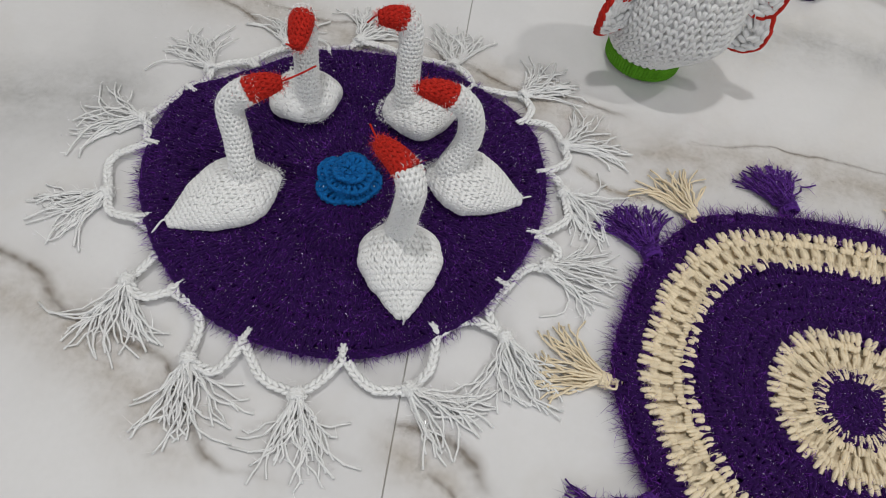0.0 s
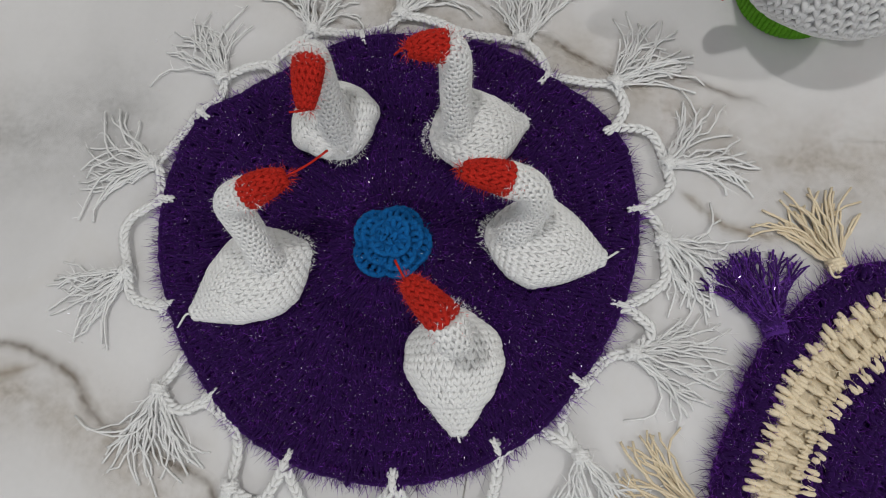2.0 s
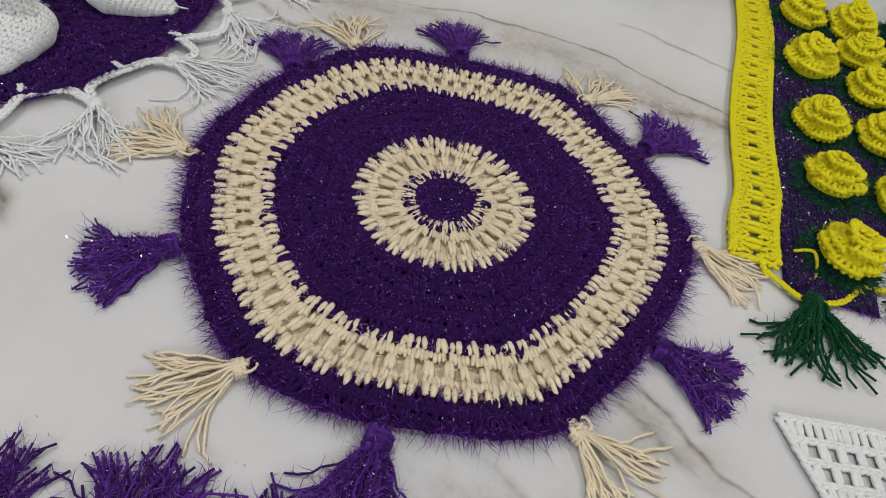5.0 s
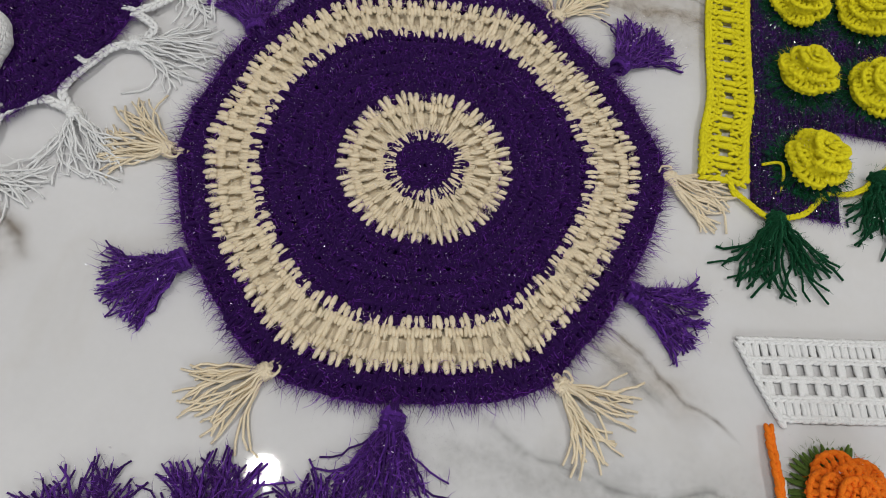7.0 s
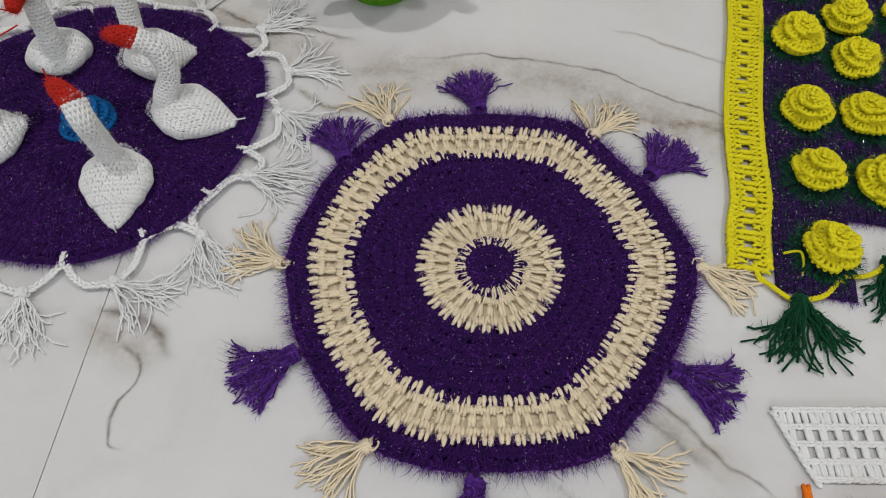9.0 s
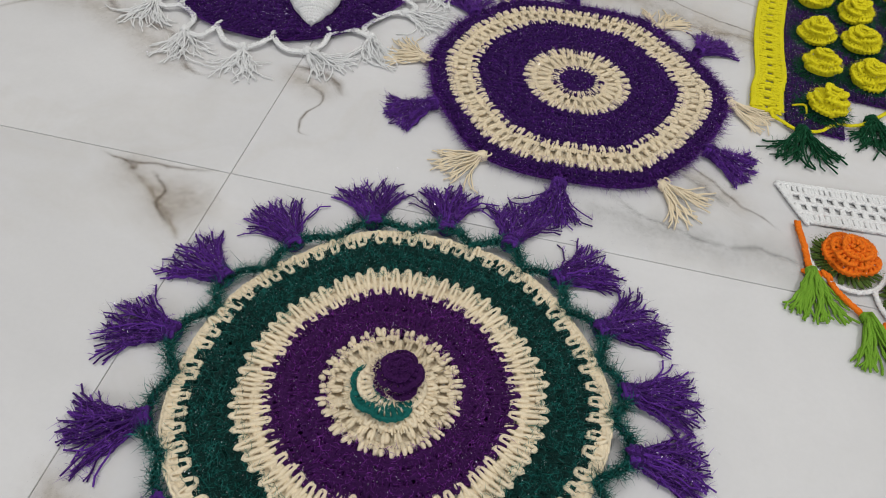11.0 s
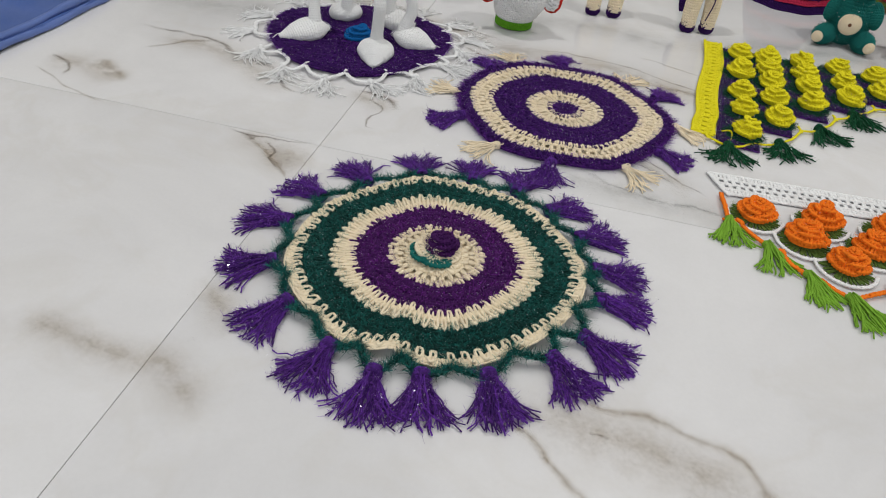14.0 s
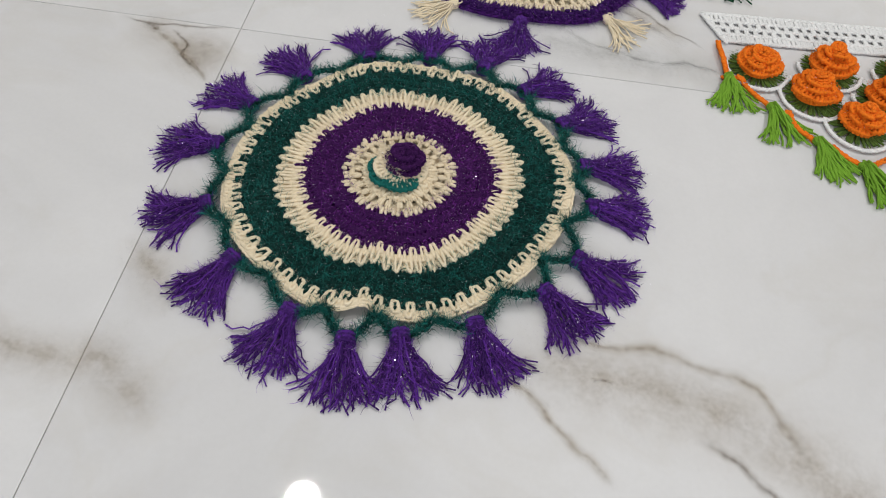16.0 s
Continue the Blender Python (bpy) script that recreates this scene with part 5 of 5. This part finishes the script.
def frill(geo, radius, z, depth, slot, waves=16, thick=0.0022, wave=0.025):
    """A ruffled ring of upright strands."""
    n = int(2 * math.pi * radius / 0.0032)
    a = np.arange(n) * 2 * np.pi / n
    r = radius * (1 + wave * np.sin(waves * a))
    e = np.stack([np.cos(a), np.sin(a), 0 * a], 1)
    geo.stamp(LOBE, spans(e * r[:, None] * 0.93 + (0, 0, z + depth), e * r[:, None] + (0, 0, z), thick, thick * 0.8, (0.02, 0.01, 1)), slot)
    tube(geo, np.concatenate([e * r[:, None] + (0, 0, z), (e * r[:, None] + (0, 0, z))[:1]]), thick * 0.8, slot, 6)


def bear(x, y, turn, label):
    """A seated crocheted bear: one plain mesh."""
    g = Geo()

    def blob(c, size, slot, stitch=0.0050, axis=(0, 0, 1)):
        c, axis = np.array(c, float), np.array(axis, float) / np.linalg.norm(axis)
        s = np.linspace(-1, 1, 15)
        line = c + axis * (s[:, None] * size[1])
        stitched_tube(g, line, np.maximum(0.002, size[0] * np.sqrt(np.maximum(0, 1 - s**2))), slot, stitch, template=COARSE)

    blob((0, 0.005, 0.048), (0.037, 0.049), 0)
    blob((0, 0.002, 0.112), (0.031, 0.029), 0)
    for sign in (-1, 1):
        blob((sign * 0.033, -0.024, 0.0185), (0.0180, 0.030), 0, 0.0042, (sign * 0.40, -1, 0))
        blob((sign * 0.0445, -0.0525, 0.0185), (0.0098, 0.003), 1, 0.0022, (sign * 0.40, -1, 0))
        blob((sign * 0.036, -0.010, 0.064), (0.0115, 0.024), 0, 0.0042, (sign * 0.25, -0.55, -1))
        blob((sign * 0.023, 0.004, 0.140), (0.012, 0.007), 0, 0.0036, (0, 1, 0.1))
    blob((0, -0.031, 0.046), (0.0190, 0.005), 1, 0.0021, (0, -1, 0.1))
    blob((0, -0.026, 0.108), (0.0165, 0.007), 1, 0.0024, (0, -1, 0))
    blob((0, -0.034, 0.110), (0.0028, 0.0022), 2, 0.003, (0, -1, 0))
    blob((0, -0.0368, 0.046), (0.0022, 0.0012), 2, 0.003, (0, -1, 0))
    n = 2200
    d = rng.normal(0, 1, (n, 3))
    d /= np.linalg.norm(d, axis=1, keepdims=True)
    hairs(g, d * (0.037, 0.037, 0.049) + (0, 0.005, 0.048), d + rng.normal(0, 0.4, (n, 3)), 0.0046, 0.00022, 0)
    for c, size in (((0, 0.002, 0.112), 0.031), ((-0.033, -0.024, 0.0185), 0.020), ((0.033, -0.024, 0.0185), 0.020)):
        hairs(g, d[:700] * size + c, d[:700] + rng.normal(0, 0.4, (700, 3)), 0.0046, 0.00022, 0)
    flakes(g, d[:500] * (0.039, 0.039, 0.051) + (0, 0.005, 0.048), 0.0004, 3)
    return settle(g, "crochet_bear", ["teal_light", "cream", "brown", "tinsel"], (x, y, 0, 0, 0, turn), label, "toy bear", "bears behind the pennant")


bear(0.432, 0.598, -8, "teal crocheted bear with cream belly, sitting on the floor")
bear(0.576, 0.592, -24, "teal crocheted bear sitting beside another bear, cream soles forward")


def vase_doll(x, y):
    """The white openwork figure on a green foot, with red-edged side flaps: one plain mesh."""
    g = Geo()
    for z in (0.003, 0.007, 0.011):
        n = 70
        a = np.arange(n) * 2 * np.pi / n
        e = np.stack([np.cos(a), np.sin(a), 0 * a], 1)
        g.stamp(LOBE, spans(e * 0.031 + (0, 0, z - 0.002), e * 0.0315 + (0, 0, z + 0.004), 0.0018, 0.0018, (0.02, 0.01, 1)), 1)
    prof_z = np.array([0.010, 0.016, 0.030, 0.055, 0.090, 0.125, 0.150, 0.165])
    prof_r = np.array([0.025, 0.031, 0.038, 0.043, 0.043, 0.038, 0.026, 0.006])
    line = np.stack([0 * prof_z, 0 * prof_z, prof_z], 1)
    smoothed = curve_through(np.stack([prof_r, 0 * prof_r, prof_z], 1), 5)
    stitched_tube(g, np.stack([0 * smoothed[:, 0], 0 * smoothed[:, 0], smoothed[:, 2]], 1), smoothed[:, 0], 0, 0.0062, template=COARSE)
    for side in (-1, 1):
        for tier, (z, size) in enumerate(((0.070, 0.027), (0.104, 0.023))):
            c = np.array([side * (0.050 - 0.003 * tier), -0.012, z])
            ring = np.linspace(0, 2 * np.pi, 29)
            loop = np.stack([c[0] + side * 0.015 * np.cos(ring), c[1] - 0.007 * np.cos(ring), c[2] + size * np.sin(ring) - 0.006 * np.cos(ring)], 1)
            chain(g, loop, 0.0040, 2)
            for f in (0.15, 0.40, 0.62, 0.82):
                chain(g, c + (loop - c) * f, 0.0052, 0)
    for pts in g.points:
        pts[:, :2] += smooth((pts[:, 2:] - 0.013) / 0.05) * np.array([0.004, -0.024])
    return settle(g, "crochet_figure", ["white", "grass", "red"], (x, y, 0.0005, 0, 2, 12), "white openwork crocheted figure with red-edged flaps and green foot", "crochet toy")


vase_doll(-0.141, 0.321)


def skirt_doll(x, y, radius, tiers, mats, label, rise=0.11, frills=16):
    """A standing figure in a wide crocheted skirt: one plain mesh."""
    g = Geo()
    s = np.linspace(0, 1, 12)
    prof = radius * (0.92 - 0.55 * s ** 1.3)
    stitched_tube(g, np.stack([0 * s, 0 * s, 0.004 + rise * s], 1), prof, 0, 0.0085, template=COARSE)
    for z, slot, depth in tiers:
        frill(g, radius * (0.98 - 0.55 * (z / rise) ** 1.3), z + 0.002, depth, slot, frills)
    stitched_tube(g, np.stack([0 * s, 0 * s, rise + 0.05 * s], 1), radius * 0.34 * np.sqrt(np.maximum(0.02, 1 - (s * 0.98) ** 2)), 0, 0.005, template=COARSE)
    return settle(g, "crochet_doll", mats, (x, y, 0), label, "crochet doll")


skirt_doll(-0.300, 0.475, 0.072, [(0.0, 1, 0.012), (0.006, 1, 0.010)], ["white", "black"], "white crocheted doll skirt with black hem, standing on the floor", 0.14)
skirt_doll(0.348, 0.825, 0.088, [(0.0, 0, 0.016), (0.016, 1, 0.010), (0.028, 0, 0.014), (0.044, 0, 0.014), (0.060, 1, 0.010), (0.074, 0, 0.014)], ["purple", "crimson"], "purple crocheted doll skirt with crimson ruffles", 0.13, 9)
skirt_doll(0.610, 0.935, 0.085, [(0.002, 0, 0.010), (0.012, 1, 0.004), (0.032, 1, 0.004), (0.054, 1, 0.004), (0.022, 2, 0.003), (0.044, 2, 0.003)], ["brown", "olive", "crimson"], "brown crocheted skirt with wavy green and red trim", 0.13, 10)
# Only a teal lump is known here; its skirt shape is made up.
skirt_doll(0.165, 0.900, 0.060, [(0.0, 0, 0.010), (0.03, 0, 0.010)], ["teal_light", "bottle"], "teal crocheted lump at the back, modelled as a skirt", 0.10, 8)


def leg_doll(x, y, turn, spread, label, extra=False):
    """A long-legged crocheted doll in purple shoes: one plain mesh."""
    g = Geo()
    for sign in (-1, 1):
        leg = curve_through([(sign * spread, -0.004, 0.010), (sign * spread * 1.02, 0, 0.045), (sign * spread * 0.82, 0.004, 0.085), (sign * spread * 0.62, 0.006, 0.115)], 6)
        stitched_tube(g, leg, np.interp(np.linspace(0, 1, len(leg)), (0, 0.5, 1), (0.0112, 0.0135, 0.0160)), 0, 0.0046, template=COARSE)
        shoe = curve_through([(sign * spread, -0.013, 0.0085), (sign * spread, -0.004, 0.0095), (sign * spread, 0.008, 0.0085)], 5)
        stitched_tube(g, shoe, np.interp(np.linspace(0, 1, len(shoe)), (0, 0.5, 1), (0.0090, 0.0134, 0.0095)), 1, 0.0036, flat=0.85, template=COARSE)
        cuff = [(sign * spread + 0.0118 * math.cos(a), -0.002 + 0.0118 * math.sin(a), 0.018 + 0.002 * math.sin(5 * a)) for a in np.linspace(0, 2 * np.pi, 20)]
        tube(g, cuff, 0.0018, 1, 5)
    trunk = curve_through([(0, 0.006, 0.105), (0, 0.006, 0.130), (0, 0.004, 0.165), (0, 0.003, 0.185)], 6)
    stitched_tube(g, trunk, np.interp(np.linspace(0, 1, len(trunk)), (0, 0.3, 0.8, 1), (0.020, 0.027, 0.020, 0.010)), 0, 0.0060, template=COARSE)
    arm = curve_through([(-0.024, 0.012, 0.075), (-0.030, 0.016, 0.060), (-0.031, 0.016, 0.045), (-0.028, 0.014, 0.032)], 6)
    stitched_tube(g, arm, np.interp(np.linspace(0, 1, len(arm)), (0, 1), (0.008, 0.006)), 1, 0.0040, template=COARSE)
    if extra:
        tube(g, curve_through([(0.010, -0.012, 0.100), (0.013, -0.016, 0.060), (0.006, -0.016, 0.026)], 6), 0.0011, 1, 5)
    return settle(g, "crochet_doll", ["cream", "purple"], (x, y, 0, 0, 0, turn), label, "crochet doll", "dolls in purple shoes")


leg_doll(-0.006, 0.474, 14, 0.0195, "cream crocheted doll with purple shoes, standing on the floor")
leg_doll(0.166, 0.492, 20, 0.0180, "cream crocheted doll with purple shoes and a dangling thread", True)


# ---- blue bag ----
def nylon(name, colour, rough):
    mat, nodes, links, bsdf = material(name)
    space = nodes.new("ShaderNodeTexCoord").outputs["Object"]
    broad, weave = node(nodes, "ShaderNodeTexNoise", Scale=9.0, Detail=4.0), node(nodes, "ShaderNodeTexNoise", Scale=900.0, Detail=1.0)
    for n in (broad, weave):
        links.new(space, n.inputs["Vector"])
    links.new(mixed(nodes, links, ranged(nodes, links, broad.outputs["Fac"], 0.3, 0.7), tuple(c * 0.7 for c in colour) + (1,), (*colour, 1)), bsdf.inputs["Base Color"])
    bsdf.inputs["Roughness"].default_value = rough
    bump = node(nodes, "ShaderNodeBump", Strength=0.25, Distance=0.0006)
    links.new(weave.outputs["Fac"], bump.inputs["Height"])
    links.new(bump.outputs["Normal"], bsdf.inputs["Normal"])
    return mat


def scale_print():
    """Dark teal blotches parted by pale lines, printed on cloth."""
    mat, nodes, links, bsdf = material("teal_blotch_print")
    space = nodes.new("ShaderNodeTexCoord").outputs["Object"]
    cells = node(nodes, "ShaderNodeTexVoronoi", Scale=26.0)
    cells.feature = "DISTANCE_TO_EDGE"
    fine = node(nodes, "ShaderNodeTexNoise", Scale=60.0, Detail=3.0)
    for n in (cells, fine):
        links.new(space, n.inputs["Vector"])
    ground = mixed(nodes, links, fine.outputs["Fac"], (0.012, 0.085, 0.12, 1), (0.03, 0.14, 0.17, 1))
    links.new(mixed(nodes, links, ranged(nodes, links, cells.outputs["Distance"], 0.05, 0.11), (0.16, 0.30, 0.33, 1), ground), bsdf.inputs["Base Color"])
    bsdf.inputs["Roughness"].default_value = 0.5
    return mat


MAT["nylon"] = nylon("blue_nylon", (0.055, 0.115, 0.36), 0.38)
MAT["nylon_hem"] = nylon("pale_blue_nylon_hem", (0.12, 0.19, 0.48), 0.35)
MAT["print"] = scale_print()
bag = holder("cloth_bag", (-0.95, 0.20, 0), "blue nylon bag with teal printed panel, folded on the floor", "bag")
BO = np.array([-0.95, 0.20, 0])
EDGE = [(-0.70, -0.62), (-0.715, -0.30), (-0.727, -0.104), (-0.742, 0.024), (-0.762, 0.11), (-0.782, 0.22), (-0.797, 0.33), (-0.815, 0.50), (-0.83, 0.80)]


def edge_at(y):
    return float(np.interp(y, [q[1] for q in EDGE], [q[0] for q in EDGE]))


def bag_sheet(y_lo, y_hi, inset, width, base, slope, thick, folds):
    g = Geo()
    ny, nx = 70, 34
    top = np.zeros((ny, nx, 3))
    for i, y in enumerate(np.linspace(y_lo, y_hi, ny)):
        for j, s in enumerate(np.linspace(0, 1, nx)):
            x = edge_at(y) - inset - width * s
            z = base + slope * smooth(s * 1.6) + folds * (noise.noise((x * 9, y * 6, 2.2)) + 0.5 * noise.noise((x * 23, y * 14, 5.0))) * smooth(s * 6 + 0.15)
            top[i, j] = (x, y, max(z, thick + 0.0012))
    low = top - (0, 0, thick)
    pts = np.concatenate([top.reshape(-1, 3), low.reshape(-1, 3)]) - BO
    m, faces = nx * ny, []
    for i in range(ny - 1):
        for j in range(nx - 1):
            a = i * nx + j
            faces.append((a, a + nx, a + nx + 1, a + 1))
            faces.append((m + a + 1, m + a + nx + 1, m + a + nx, m + a))
    for i in range(ny - 1):
        for a, b in ((i * nx, (i + 1) * nx), ((i + 1) * nx + nx - 1, i * nx + nx - 1)):
            faces.append((a, m + a, m + b, b))
    g.add(pts, faces, 0)
    return g


part("bag_body", bag_sheet(-0.60, 0.78, 0.004, 0.55, 0.010, 0.030, 0.004, 0.012), ["nylon"], bag)
part("printed_panel", bag_sheet(-0.05, 0.72, 0.085, 0.42, 0.022, 0.030, 0.003, 0.012), ["print"], bag, "teal blotch-printed cloth panel")
hem = Geo()
for inset, z, r in ((0.006, 0.006, 0.0052), (0.017, 0.013, 0.0060)):
    line = []
    for y in np.linspace(-0.60, 0.78, 90):
        line.append((edge_at(y) - inset + 0.004 * noise.noise((y * 14, inset * 90, 0)), y, z + 0.003 * noise.noise((y * 11, 4.0, inset * 70))))
    tube(hem, np.array(line) - BO, r * np.array([1 + 0.35 * noise.noise((k * 0.35, inset * 50, 1)) for k in range(90)]), 0, 8)
part("hem", hem, ["nylon_hem"], bag, "pale blue folded hem")
